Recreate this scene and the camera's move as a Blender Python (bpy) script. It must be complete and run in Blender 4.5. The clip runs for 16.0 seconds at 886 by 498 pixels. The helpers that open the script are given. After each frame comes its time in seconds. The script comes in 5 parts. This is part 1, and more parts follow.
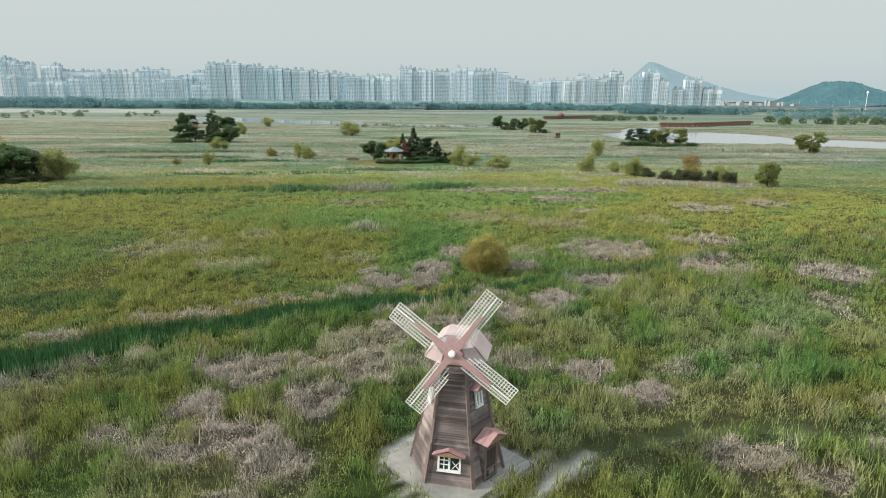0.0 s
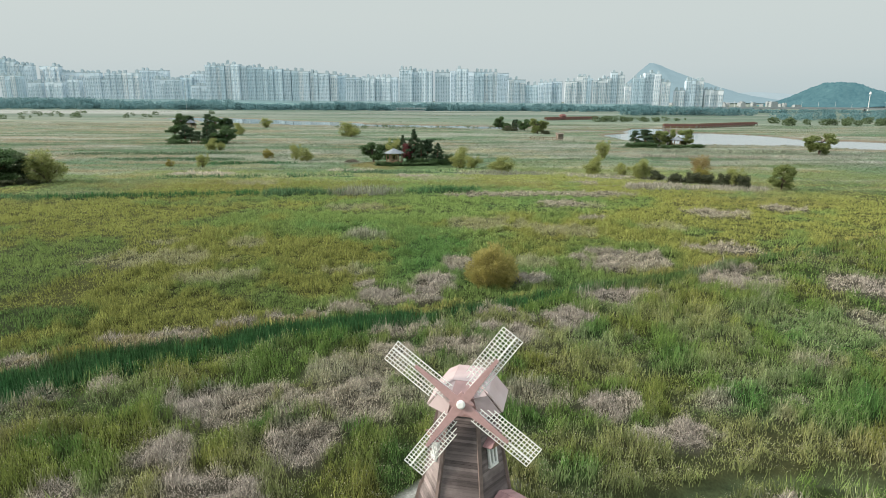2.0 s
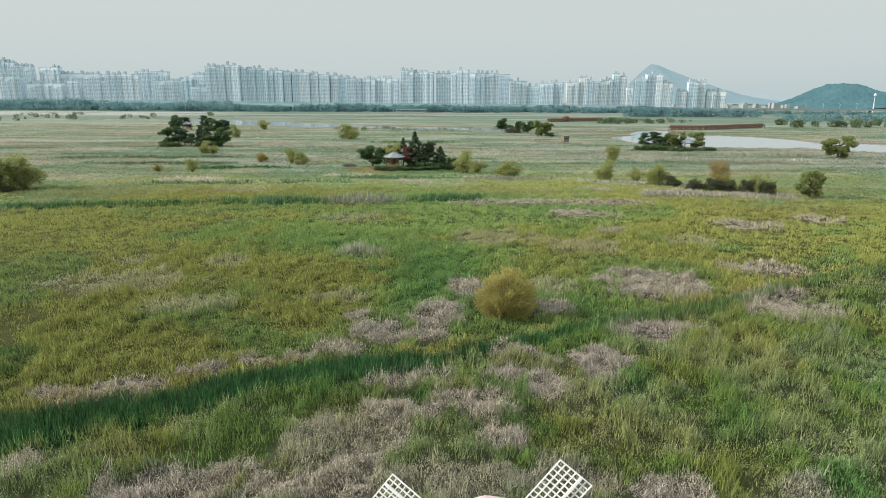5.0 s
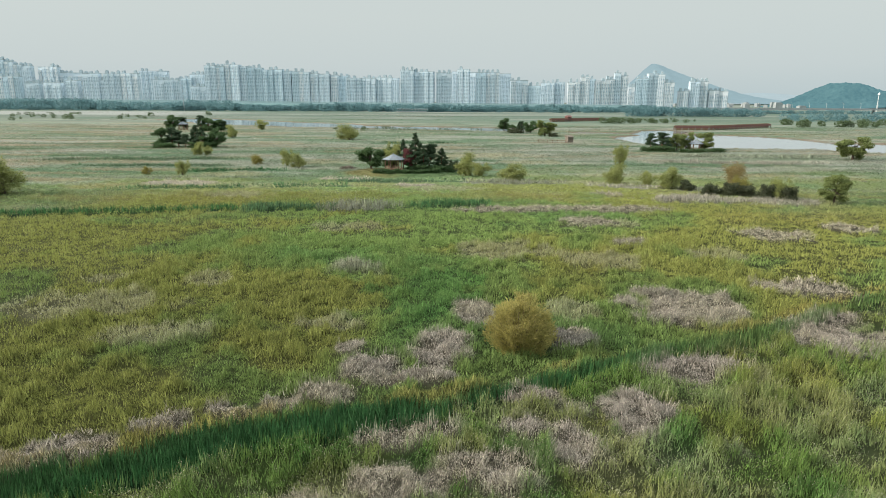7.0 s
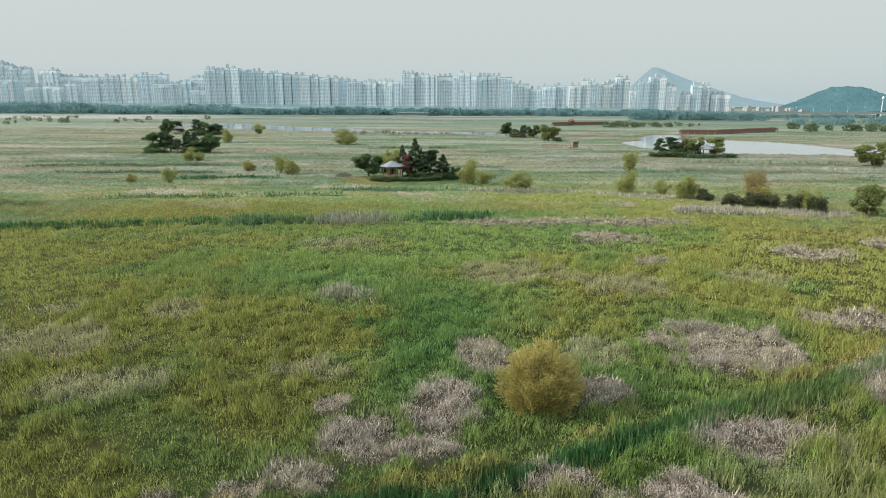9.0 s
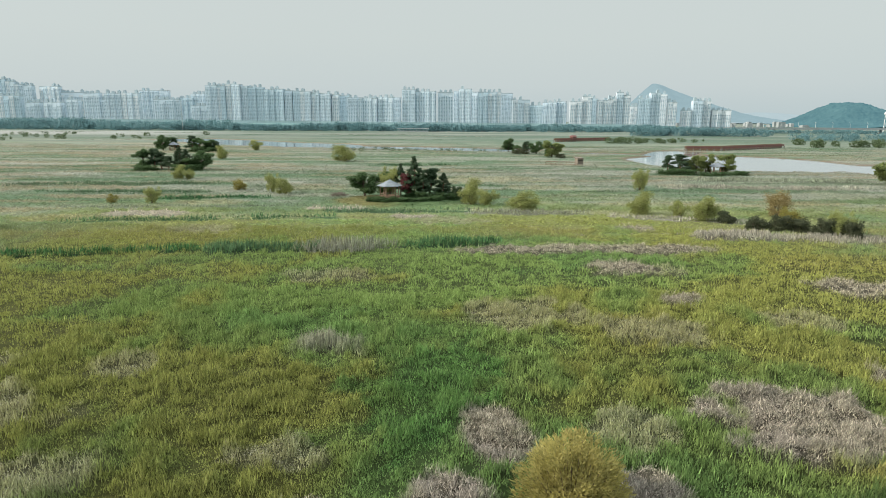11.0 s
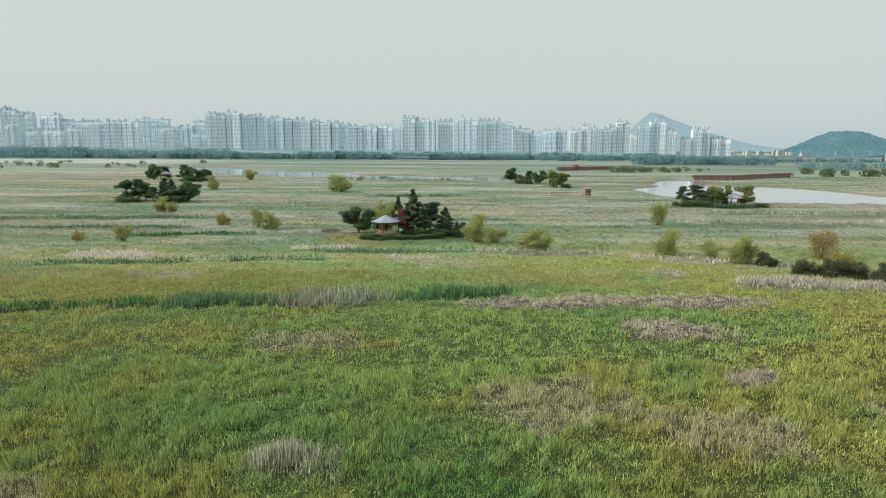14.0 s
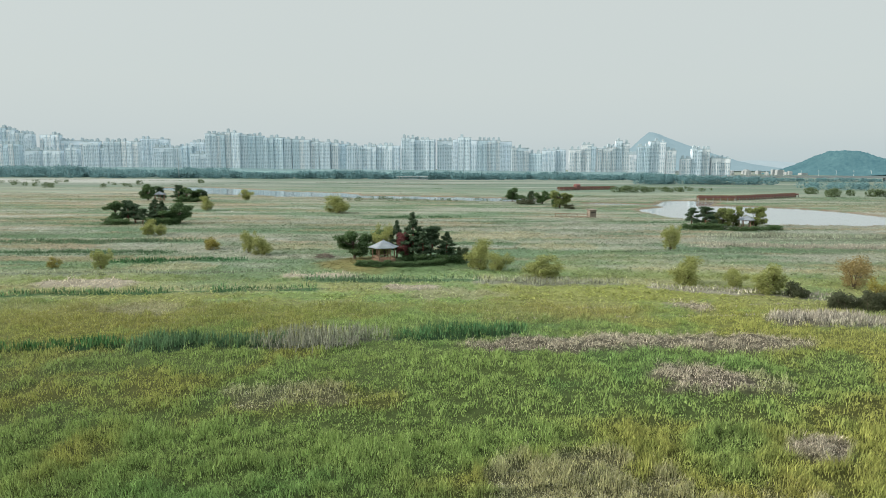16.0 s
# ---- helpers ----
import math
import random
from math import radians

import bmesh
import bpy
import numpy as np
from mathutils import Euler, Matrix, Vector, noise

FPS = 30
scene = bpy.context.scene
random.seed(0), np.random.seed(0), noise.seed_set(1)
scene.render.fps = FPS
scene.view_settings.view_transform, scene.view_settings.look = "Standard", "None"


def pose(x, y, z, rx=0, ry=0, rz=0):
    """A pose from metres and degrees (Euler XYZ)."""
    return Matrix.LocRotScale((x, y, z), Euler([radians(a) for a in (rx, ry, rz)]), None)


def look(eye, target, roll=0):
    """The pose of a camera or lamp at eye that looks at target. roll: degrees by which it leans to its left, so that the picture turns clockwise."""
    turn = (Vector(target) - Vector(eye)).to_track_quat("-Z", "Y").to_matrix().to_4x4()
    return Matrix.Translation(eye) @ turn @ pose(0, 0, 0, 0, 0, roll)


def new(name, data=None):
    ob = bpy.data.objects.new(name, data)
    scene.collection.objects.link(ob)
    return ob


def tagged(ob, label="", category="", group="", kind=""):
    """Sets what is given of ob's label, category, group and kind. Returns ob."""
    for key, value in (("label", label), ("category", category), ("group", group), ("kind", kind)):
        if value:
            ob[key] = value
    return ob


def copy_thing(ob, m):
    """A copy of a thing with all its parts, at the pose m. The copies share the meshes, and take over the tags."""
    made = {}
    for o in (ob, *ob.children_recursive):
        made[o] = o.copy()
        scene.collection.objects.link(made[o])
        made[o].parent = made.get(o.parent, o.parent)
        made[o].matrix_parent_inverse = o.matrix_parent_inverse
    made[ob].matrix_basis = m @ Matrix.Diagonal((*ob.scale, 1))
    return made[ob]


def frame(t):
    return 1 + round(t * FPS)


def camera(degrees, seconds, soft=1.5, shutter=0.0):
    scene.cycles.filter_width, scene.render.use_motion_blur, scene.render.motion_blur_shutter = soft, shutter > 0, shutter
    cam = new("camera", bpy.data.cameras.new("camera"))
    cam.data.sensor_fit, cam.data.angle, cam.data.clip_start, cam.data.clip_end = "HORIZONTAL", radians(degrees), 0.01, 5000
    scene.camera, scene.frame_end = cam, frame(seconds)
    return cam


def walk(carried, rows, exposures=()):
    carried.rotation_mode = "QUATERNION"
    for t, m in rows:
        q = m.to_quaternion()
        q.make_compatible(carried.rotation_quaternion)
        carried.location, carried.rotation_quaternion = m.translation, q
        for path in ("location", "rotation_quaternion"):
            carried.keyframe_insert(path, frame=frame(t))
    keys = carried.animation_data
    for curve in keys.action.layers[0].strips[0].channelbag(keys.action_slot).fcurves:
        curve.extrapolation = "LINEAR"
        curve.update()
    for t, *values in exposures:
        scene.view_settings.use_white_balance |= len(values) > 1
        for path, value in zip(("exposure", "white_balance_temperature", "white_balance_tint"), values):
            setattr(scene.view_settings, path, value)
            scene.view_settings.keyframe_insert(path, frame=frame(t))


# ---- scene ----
cam = camera(71.7, 16.0, soft=0.95)
PATH = [
    (0, (-0.571, 0.651, 16.365), (-0.503, 10.361, 13.975), 0.3),
    (0.5, (-0.624, 1.795, 16.317), (-0.556, 11.506, 13.931), 0.3),
    (1, (-0.675, 2.936, 16.271), (-0.608, 12.647, 13.886), 0.3),
    (1.5, (-0.723, 4.081, 16.228), (-0.658, 13.793, 13.845), 0.3),
    (2, (-0.772, 5.242, 16.188), (-0.709, 14.956, 13.814), 0.3),
    (2.5, (-0.822, 6.432, 16.154), (-0.762, 16.148, 13.787), 0.3),
    (3, (-0.877, 7.662, 16.126), (-0.820, 17.378, 13.760), 0.3),
    (3.5, (-0.938, 8.944, 16.106), (-0.883, 18.659, 13.739), 0.3),
    (4, (-1.005, 10.282, 16.097), (-0.953, 19.999, 13.735), 0.3),
    (4.5, (-1.079, 11.672, 16.099), (-1.028, 21.391, 13.743), 0.3),
    (5, (-1.156, 13.109, 16.110), (-1.106, 22.828, 13.757), 0.3),
    (5.5, (-1.233, 14.588, 16.129), (-1.184, 24.307, 13.775), 0.3),
    (6, (-1.305, 16.111, 16.151), (-1.257, 25.830, 13.795), 0.3),
    (6.5, (-1.370, 17.687, 16.174), (-1.323, 27.405, 13.815), 0.3),
    (7, (-1.422, 19.333, 16.194), (-1.378, 29.050, 13.832), 0.3),
    (7.5, (-1.462, 21.070, 16.209), (-1.421, 30.786, 13.845), 0.3),
    (8, (-1.488, 22.906, 16.220), (-1.451, 32.623, 13.861), 0.3),
    (8.5, (-1.502, 24.827, 16.226), (-1.468, 34.549, 13.886), 0.3),
    (9, (-1.504, 26.808, 16.230), (-1.473, 36.538, 13.922), 0.3),
    (9.5, (-1.497, 28.824, 16.234), (-1.470, 38.564, 13.970), 0.3),
    (10, (-1.488, 30.853, 16.239), (-1.464, 40.606, 14.032), 0.3),
    (10.5, (-1.481, 32.880, 16.247), (-1.460, 42.649, 14.108), 0.3),
    (11, (-1.486, 34.899, 16.259), (-1.466, 44.682, 14.191), 0.3),
    (11.5, (-1.505, 36.911, 16.277), (-1.487, 46.709, 14.281), 0.3),
    (12, (-1.544, 38.927, 16.301), (-1.526, 48.741, 14.382), 0.3),
    (12.5, (-1.601, 40.960, 16.332), (-1.583, 50.789, 14.488), 0.3),
    (13, (-1.673, 43.010, 16.371), (-1.654, 52.851, 14.594), 0.3),
    (13.5, (-1.755, 45.054, 16.417), (-1.735, 54.908, 14.711), 0.3),
    (14, (-1.844, 47.056, 16.471), (-1.822, 56.922, 14.842), 0.3),
    (14.5, (-1.935, 48.981, 16.532), (-1.912, 58.860, 14.982), 0.3),
    (15, (-2.029, 50.809, 16.600), (-2.002, 60.700, 15.126), 0.3),
    (15.5, (-2.122, 52.544, 16.675), (-2.093, 62.445, 15.275), 0.3),
    (16, (-2.216, 54.196, 16.756), (-2.184, 64.108, 15.431), 0.3),
]
walk(cam, [(t, look(eye, target, roll)) for t, eye, target, roll in PATH])

# ---- sky and sun ----
SUN_DIR = Vector((-0.86, -0.08, 0.42)).normalized()
world = bpy.data.worlds.new("sky")
scene.world = world
world.use_nodes = True
wn, wl = world.node_tree.nodes, world.node_tree.links
wn.clear()
w_out, w_bg = wn.new("ShaderNodeOutputWorld"), wn.new("ShaderNodeBackground")
w_sky = wn.new("ShaderNodeTexSky")
w_sky.sky_type, w_sky.sun_disc = "NISHITA", False
w_sky.sun_elevation = math.asin(SUN_DIR.z)
w_sky.sun_rotation = math.atan2(SUN_DIR.x, SUN_DIR.y)
w_sky.dust_density, w_sky.air_density = 4.0, 1.0
w_dim = wn.new("ShaderNodeVectorMath")
w_dim.operation = "SCALE"
w_dim.inputs["Scale"].default_value = 0.10
w_co, w_sep, w_ramp, w_mix = wn.new("ShaderNodeTexCoord"), wn.new("ShaderNodeSeparateXYZ"), wn.new("ShaderNodeValToRGB"), wn.new("ShaderNodeMix")
# thin even cloud: pale at the horizon, brightest overhead
w_ramp.color_ramp.elements[0].position, w_ramp.color_ramp.elements[0].color = 0.0, (0.53, 0.63, 0.65, 1)
w_ramp.color_ramp.elements[1].position, w_ramp.color_ramp.elements[1].color = 1.0, (2.0, 2.1, 2.1, 1)
for pos, col in ((0.05, (0.60, 0.675, 0.68, 1)), (0.12, (0.632, 0.697, 0.684, 1)), (0.30, (0.652, 0.710, 0.692, 1))):
    el = w_ramp.color_ramp.elements.new(pos)
    el.color = col
w_mix.data_type = "RGBA"
w_mix.inputs["Factor"].default_value = 0.92
wl.new(w_co.outputs["Generated"], w_sep.inputs[0])
wl.new(w_sep.outputs["Z"], w_ramp.inputs[0])
wl.new(w_sky.outputs[0], w_dim.inputs[0])
wl.new(w_dim.outputs[0], w_mix.inputs["A"])
wl.new(w_ramp.outputs[0], w_mix.inputs["B"])
wl.new(w_mix.outputs["Result"], w_bg.inputs[0])
wl.new(w_bg.outputs[0], w_out.inputs[0])

sun = new("sun", bpy.data.lights.new("sun", "SUN"))
sun.data.energy, sun.data.angle, sun.data.color = 4.9, radians(6), (1.0, 0.90, 0.78)
sun.matrix_world = look(SUN_DIR * 100, (0, 0, 0))

# ---- helpers ----
rng = np.random.default_rng(7)


def lattice(ix, iy, seed):
    h = ix.view(np.uint32) * np.uint32(374761393) + iy.view(np.uint32) * np.uint32(668265263) + np.uint32(seed * 974634777 & 0xFFFFFFFF)
    h = (h ^ (h >> np.uint32(13))) * np.uint32(1274126177)
    return ((h ^ (h >> np.uint32(16))) & np.uint32(0xFFFF)).astype(np.float32) * np.float32(1 / 65535)


def vnoise(x, y, seed=0):
    x, y = np.broadcast_arrays(np.asarray(x, dtype=np.float32), np.asarray(y, dtype=np.float32))
    fx, fy = np.floor(x), np.floor(y)
    ix, iy = fx.astype(np.int32), fy.astype(np.int32)
    fx, fy = x - fx, y - fy
    fx, fy = fx * fx * (3 - 2 * fx), fy * fy * (3 - 2 * fy)
    jx, jy = ix + np.int32(1), iy + np.int32(1)
    a, b = lattice(ix, iy, seed), lattice(jx, iy, seed)
    c, d = lattice(ix, jy, seed), lattice(jx, jy, seed)
    a, c = a + (b - a) * fx, c + (d - c) * fx
    return a + (c - a) * fy


def fbm(x, y, size, seed=0, octaves=3):
    """Noise of mean about 0.5 whose largest lumps are size metres across."""
    total, amp, norm = 0.0, 1.0, 0.0
    for k in range(octaves):
        total = total + amp * vnoise(x / size * 2 ** k + 17.3 * k, y / size * 2 ** k - 9.1 * k, seed + k)
        norm += amp
        amp *= 0.55
    return total / norm


def step(v, a, b):
    t = np.clip((v - a) / (b - a), 0, 1)
    return t * t * (3 - 2 * t)


def mesh_from(name, verts, faces):
    me = bpy.data.meshes.new(name)
    me.from_pydata([tuple(v) for v in verts], [], [tuple(f) for f in faces])
    me.update()
    return me


def tri_mesh(name, co, colour=None):
    """A mesh of loose triangles; co: (n, 3, 3); colour: (n, 3)."""
    n = len(co)
    me = bpy.data.meshes.new(name)
    me.vertices.add(3 * n)
    me.vertices.foreach_set("co", np.ascontiguousarray(co, dtype=np.float32).ravel())
    me.loops.add(3 * n)
    me.loops.foreach_set("vertex_index", np.arange(3 * n, dtype=np.int32))
    me.polygons.add(n)
    me.polygons.foreach_set("loop_start", np.arange(0, 3 * n, 3, dtype=np.int32))
    me.update(calc_edges=True)
    if colour is not None:
        at = me.attributes.new("tone", "FLOAT_COLOR", "POINT")
        rgba = np.ones((n, 3, 4), dtype=np.float32)
        rgba[:, :, :3] = colour[:, None, :]
        at.data.foreach_set("color", rgba.ravel())
    return me


def part(name, bm, material, parent, label=""):
    me = bm
    if isinstance(bm, bmesh.types.BMesh):
        me = bpy.data.meshes.new(name)
        bm.to_mesh(me)
        bm.free()
    if material is not None and not me.materials:
        me.materials.append(material)
    ob = new(name, me)
    ob.parent = parent
    return tagged(ob, label)


def thing(name, m, label, category, group=""):
    ob = new(name)
    ob.empty_display_size = 0.2
    ob.matrix_basis = m
    return tagged(ob, label, category, group)


def box_bm(sx, sy, sz, m=None, bevel=0.0, bm=None):
    """A box of that size, centred in x and y and standing on z = 0, put through m."""
    b = bmesh.new() if bm is None else bm
    vs = [b.verts.new((x * sx / 2, y * sy / 2, z * sz)) for z in (0, 1) for x, y in ((-1, -1), (1, -1), (1, 1), (-1, 1))]
    fs = [b.faces.new([vs[i] for i in f]) for f in ((3, 2, 1, 0), (4, 5, 6, 7), (0, 1, 5, 4), (1, 2, 6, 5), (2, 3, 7, 6), (3, 0, 4, 7))]
    if bevel:
        r = bmesh.ops.bevel(b, geom=list({e for f in fs for e in f.edges}), offset=bevel, segments=1, affect="EDGES")
        vs = list({v for f in r["faces"] for v in f.verts} | {v for v in vs if v.is_valid})
    if m is not None:
        bmesh.ops.transform(b, matrix=m, verts=vs)
    return b


def bar_bm(a, b, w, d, bm=None):
    """A bar of section w x d from a to b."""
    a, b = Vector(a), Vector(b)
    m = Matrix.Translation(a) @ (b - a).to_track_quat("Z", "Y").to_matrix().to_4x4()
    return box_bm(w, d, (b - a).length, m, bm=bm)


def prism_bm(lo, hi, bm=None):
    """A solid between two rings of as many points."""
    b = bmesh.new() if bm is None else bm
    v0, v1 = [b.verts.new(p) for p in lo], [b.verts.new(p) for p in hi]
    n = len(lo)
    b.faces.new(v0[::-1])
    b.faces.new(v1)
    for i in range(n):
        b.faces.new((v0[i], v0[(i + 1) % n], v1[(i + 1) % n], v1[i]))
    return b


def tube_bm(points, radii, sides=7, bm=None):
    b = bmesh.new() if bm is None else bm
    rings = []
    for i, p in enumerate(points):
        p = Vector(p)
        ahead = Vector(points[min(i + 1, len(points) - 1)]) - Vector(points[max(i - 1, 0)])
        q = ahead.to_track_quat("Z", "Y")
        rings.append([b.verts.new(p + q @ Vector((radii[i] * math.cos(k * math.tau / sides), radii[i] * math.sin(k * math.tau / sides), 0))) for k in range(sides)])
    for r0, r1 in zip(rings, rings[1:]):
        for k in range(sides):
            b.faces.new((r0[k], r0[(k + 1) % sides], r1[(k + 1) % sides], r1[k]))
    b.faces.new(rings[-1])
    b.faces.new(rings[0][::-1])
    return b


# ---- materials ----
def material(name, colour, rough=0.7, metal=0.0, vary=0.25, grain=4.0, bump=0.3, stretch=(1, 1, 1), random_by=None, second=None, translucent=0.0, tone=False, spec=0.3, bend=0.0):
    """A surface with two scales of variation. second: a stain colour; random_by: 'object' or 'island'."""
    mat = bpy.data.materials.new(name)
    mat.use_nodes = True
    n, l = mat.node_tree.nodes, mat.node_tree.links
    bsdf = n["Principled BSDF"]
    bsdf.inputs["Roughness"].default_value, bsdf.inputs["Metallic"].default_value = rough, metal
    bsdf.inputs["Specular IOR Level"].default_value = spec
    co, mp = n.new("ShaderNodeTexCoord"), n.new("ShaderNodeMapping")
    mp.inputs["Scale"].default_value = stretch
    l.new(co.outputs["Object"], mp.inputs[0])
    fine, broad = n.new("ShaderNodeTexNoise"), n.new("ShaderNodeTexNoise")
    fine.inputs["Scale"].default_value, broad.inputs["Scale"].default_value = grain, grain * 0.13
    fine.inputs["Detail"].default_value, broad.inputs["Detail"].default_value = 6, 4
    l.new(mp.outputs[0], fine.inputs["Vector"])
    l.new(co.outputs["Object"], broad.inputs["Vector"])
    value = n.new("ShaderNodeMath")
    value.operation = "ADD"
    l.new(fine.outputs["Fac"], value.inputs[0])
    l.new(broad.outputs["Fac"], value.inputs[1])
    last = value.outputs[0]
    if random_by:
        src = n.new("ShaderNodeObjectInfo") if random_by == "object" else n.new("ShaderNodeNewGeometry")
        add = n.new("ShaderNodeMath")
        add.operation = "ADD"
        l.new(last, add.inputs[0])
        l.new(src.outputs["Random" if random_by == "object" else "Random Per Island"], add.inputs[1])
        last = add.outputs[0]
    rng_node = n.new("ShaderNodeMapRange")
    rng_node.inputs["From Min"].default_value, rng_node.inputs["From Max"].default_value = (0.5, 2.5) if random_by else (0.6, 1.4)
    rng_node.inputs["To Min"].default_value, rng_node.inputs["To Max"].default_value = 1 - vary, 1 + vary
    l.new(last, rng_node.inputs[0])
    mul = n.new("ShaderNodeVectorMath")
    mul.operation = "SCALE"
    l.new(rng_node.outputs[0], mul.inputs["Scale"])
    if tone:
        at = n.new("ShaderNodeAttribute")
        at.attribute_name = "tone"
        l.new(at.outputs["Color"], mul.inputs[0])
    elif second:
        mix = n.new("ShaderNodeMix")
        mix.data_type = "RGBA"
        mix.inputs["A"].default_value, mix.inputs["B"].default_value = (*colour, 1), (*second, 1)
        sharp = n.new("ShaderNodeMapRange")
        sharp.inputs["From Min"].default_value, sharp.inputs["From Max"].default_value = 0.45, 0.62
        l.new(broad.outputs["Fac"], sharp.inputs[0])
        l.new(sharp.outputs[0], mix.inputs["Factor"])
        l.new(mix.outputs["Result"], mul.inputs[0])
    else:
        mul.inputs[0].default_value = colour
    l.new(mul.outputs[0], bsdf.inputs["Base Color"])
    if bump:
        bp = n.new("ShaderNodeBump")
        bp.inputs["Strength"].default_value, bp.inputs["Distance"].default_value = bump, 0.02
        l.new(fine.outputs["Fac"], bp.inputs["Height"])
        l.new(bp.outputs[0], bsdf.inputs["Normal"])
    if bend:
        geo, mixn, nrm = n.new("ShaderNodeNewGeometry"), n.new("ShaderNodeVectorMath"), n.new("ShaderNodeVectorMath")
        mixn.operation, nrm.operation = "MULTIPLY_ADD", "NORMALIZE"
        mixn.inputs[1].default_value, mixn.inputs[2].default_value = (1 - bend,) * 3, (0, 0, bend)
        l.new(geo.outputs["Normal"], mixn.inputs[0])
        l.new(mixn.outputs[0], nrm.inputs[0])
        l.new(nrm.outputs[0], bsdf.inputs["Normal"])
    if translucent:
        tr, ms = n.new("ShaderNodeBsdfTranslucent"), n.new("ShaderNodeMixShader")
        ms.inputs[0].default_value = translucent
        l.new(mul.outputs[0], tr.inputs["Color"])
        l.new(bsdf.outputs[0], ms.inputs[1])
        l.new(tr.outputs[0], ms.inputs[2])
        l.new(ms.outputs[0], n["Material Output"].inputs["Surface"])
    return mat


M_GROUND = material("ground_soil", (0.2, 0.2, 0.1), 0.95, vary=0.5, grain=9.0, bump=0.8, tone=True, spec=0.1)
M_GRASS = material("grass_blades", (0.1, 0.15, 0.03), 0.7, vary=0.35, grain=0.8, bump=0, tone=True, translucent=0.22, random_by="island", spec=0.12, bend=0.28)
M_FAR_GRASS = material("far_grass_blades", (0.1, 0.15, 0.03), 0.7, vary=0.25, grain=0.3, bump=0, tone=True, translucent=0.5, random_by="island", spec=0.08, bend=0.65)
M_PLANK = material("weathered_planks", (0.118, 0.098, 0.096), 0.85, vary=0.75, grain=5, bump=0.5, stretch=(1, 1, 14), random_by="object", second=(0.225, 0.192, 0.185))
M_POST = material("corner_boards", (0.20, 0.155, 0.14), 0.85, vary=0.3, grain=6, bump=0.4, second=(0.14, 0.11, 0.10))
M_CORE = material("tower_lining", (0.06, 0.05, 0.045), 0.9, vary=0.2)
M_ROSE = material("faded_rose_paint", (0.42, 0.275, 0.27), 0.6, vary=0.18, grain=5, bump=0.2, second=(0.37, 0.245, 0.24))
M_ROSE_PALE = material("bleached_rose_sheet", (0.437, 0.340, 0.340), 0.55, vary=0.10, grain=3, bump=0.1, second=(0.48, 0.405, 0.41))
M_SHINGLE = material("rose_shingles", (0.30, 0.18, 0.185), 0.75, vary=0.3, grain=7, bump=0.4, random_by="object")
M_WHITE = material("white_paint", (0.78, 0.80, 0.78), 0.5, vary=0.08, grain=6, bump=0.1)
M_DOOR = material("dark_door_boards", (0.060, 0.045, 0.042), 0.8, vary=0.4, grain=7, bump=0.3, random_by="object")
M_CONCRETE = material("pale_concrete", (0.225, 0.227, 0.214), 0.9, vary=0.22, grain=3, bump=0.3, second=(0.262, 0.254, 0.236))
M_DECK = material("grey_deck_boards", (0.22, 0.23, 0.23), 0.85, vary=0.25, grain=5, bump=0.3, stretch=(1, 10, 1), random_by="object")
M_GLASS = material("window_glass", (0.03, 0.04, 0.045), 0.08, vary=0.1, bump=0, spec=0.6)
M_BARK = material("bark", (0.11, 0.085, 0.065), 0.95, vary=0.35, grain=8, bump=0.8, stretch=(1, 1, 0.25))
M_PINE_BARK = material("pine_bark", (0.16, 0.085, 0.06), 0.95, vary=0.3, grain=8, bump=0.8, stretch=(1, 1, 0.25))
M_ROOF = material("grey_roof_shingle", (0.20, 0.232, 0.258), 0.75, vary=0.2, grain=6, bump=0.3, random_by="object")
M_TIMBER = material("brown_timber", (0.22, 0.15, 0.10), 0.8, vary=0.25, grain=6, bump=0.3)
M_RED = material("red_timber", (0.20, 0.095, 0.085), 0.8, vary=0.25, grain=1.2, bump=0.3, second=(0.16, 0.08, 0.075))
M_STRAW = material("dry_thatch", (0.19, 0.165, 0.135), 0.95, vary=0.4, grain=6, bump=0.6)

# ---- the marsh: what grows where ----
# ellipses of lodged dry grass, of white-flowering weeds and of yellow-green weeds: x, y, half width, half depth
DRY_FAR = [(-1.5, 57.4, 2.2, 3.2), (-5.5, 54.0, 2.0, 2.0), (-3.0, 53.0, 2.8, 1.3), (-7.7, 50.6, 1.8, 1.4), (-9.9, 49.7, 1.2, 0.8), (-12.4, 48.6, 1.3, 0.9),
           (-15.1, 47.4, 1.6, 1.1), (-18.7, 45.4, 1.8, 1.3), (1.4, 64.5, 1.8, 3.6), (18.1, 65.9, 4.6, 4.0), (7.9, 59.4, 1.7, 1.6), (31.1, 71.0, 4.2, 3.0),
           (26.3, 60.5, 3.0, 3.0), (39.6, 93.2, 4.1, 4.0), (51.8, 97.3, 2.9, 3.0), (-7.3, 57.6, 1.0, 1.4),
           (37.7, 57.5, 3.9, 4.0), (18.3, 101.6, 3.7, 3.4), (20.5, 89.0, 2.1, 1.8), (27.9, 127.0, 2.4, 2.4)]
DRY_BAND = [(7.5, 110.6, 8.0, 2.4), (16.0, 112.4, 6.0, 2.4), (25.6, 112.0, 8.0, 2.8), (40.4, 121.7, 6.0, 2.6), (-53.0, 140.6, 8.0, 3.6), (-22.0, 147.0, 7.0, 2.6), (-6.0, 138.5, 4.0, 2.2)]
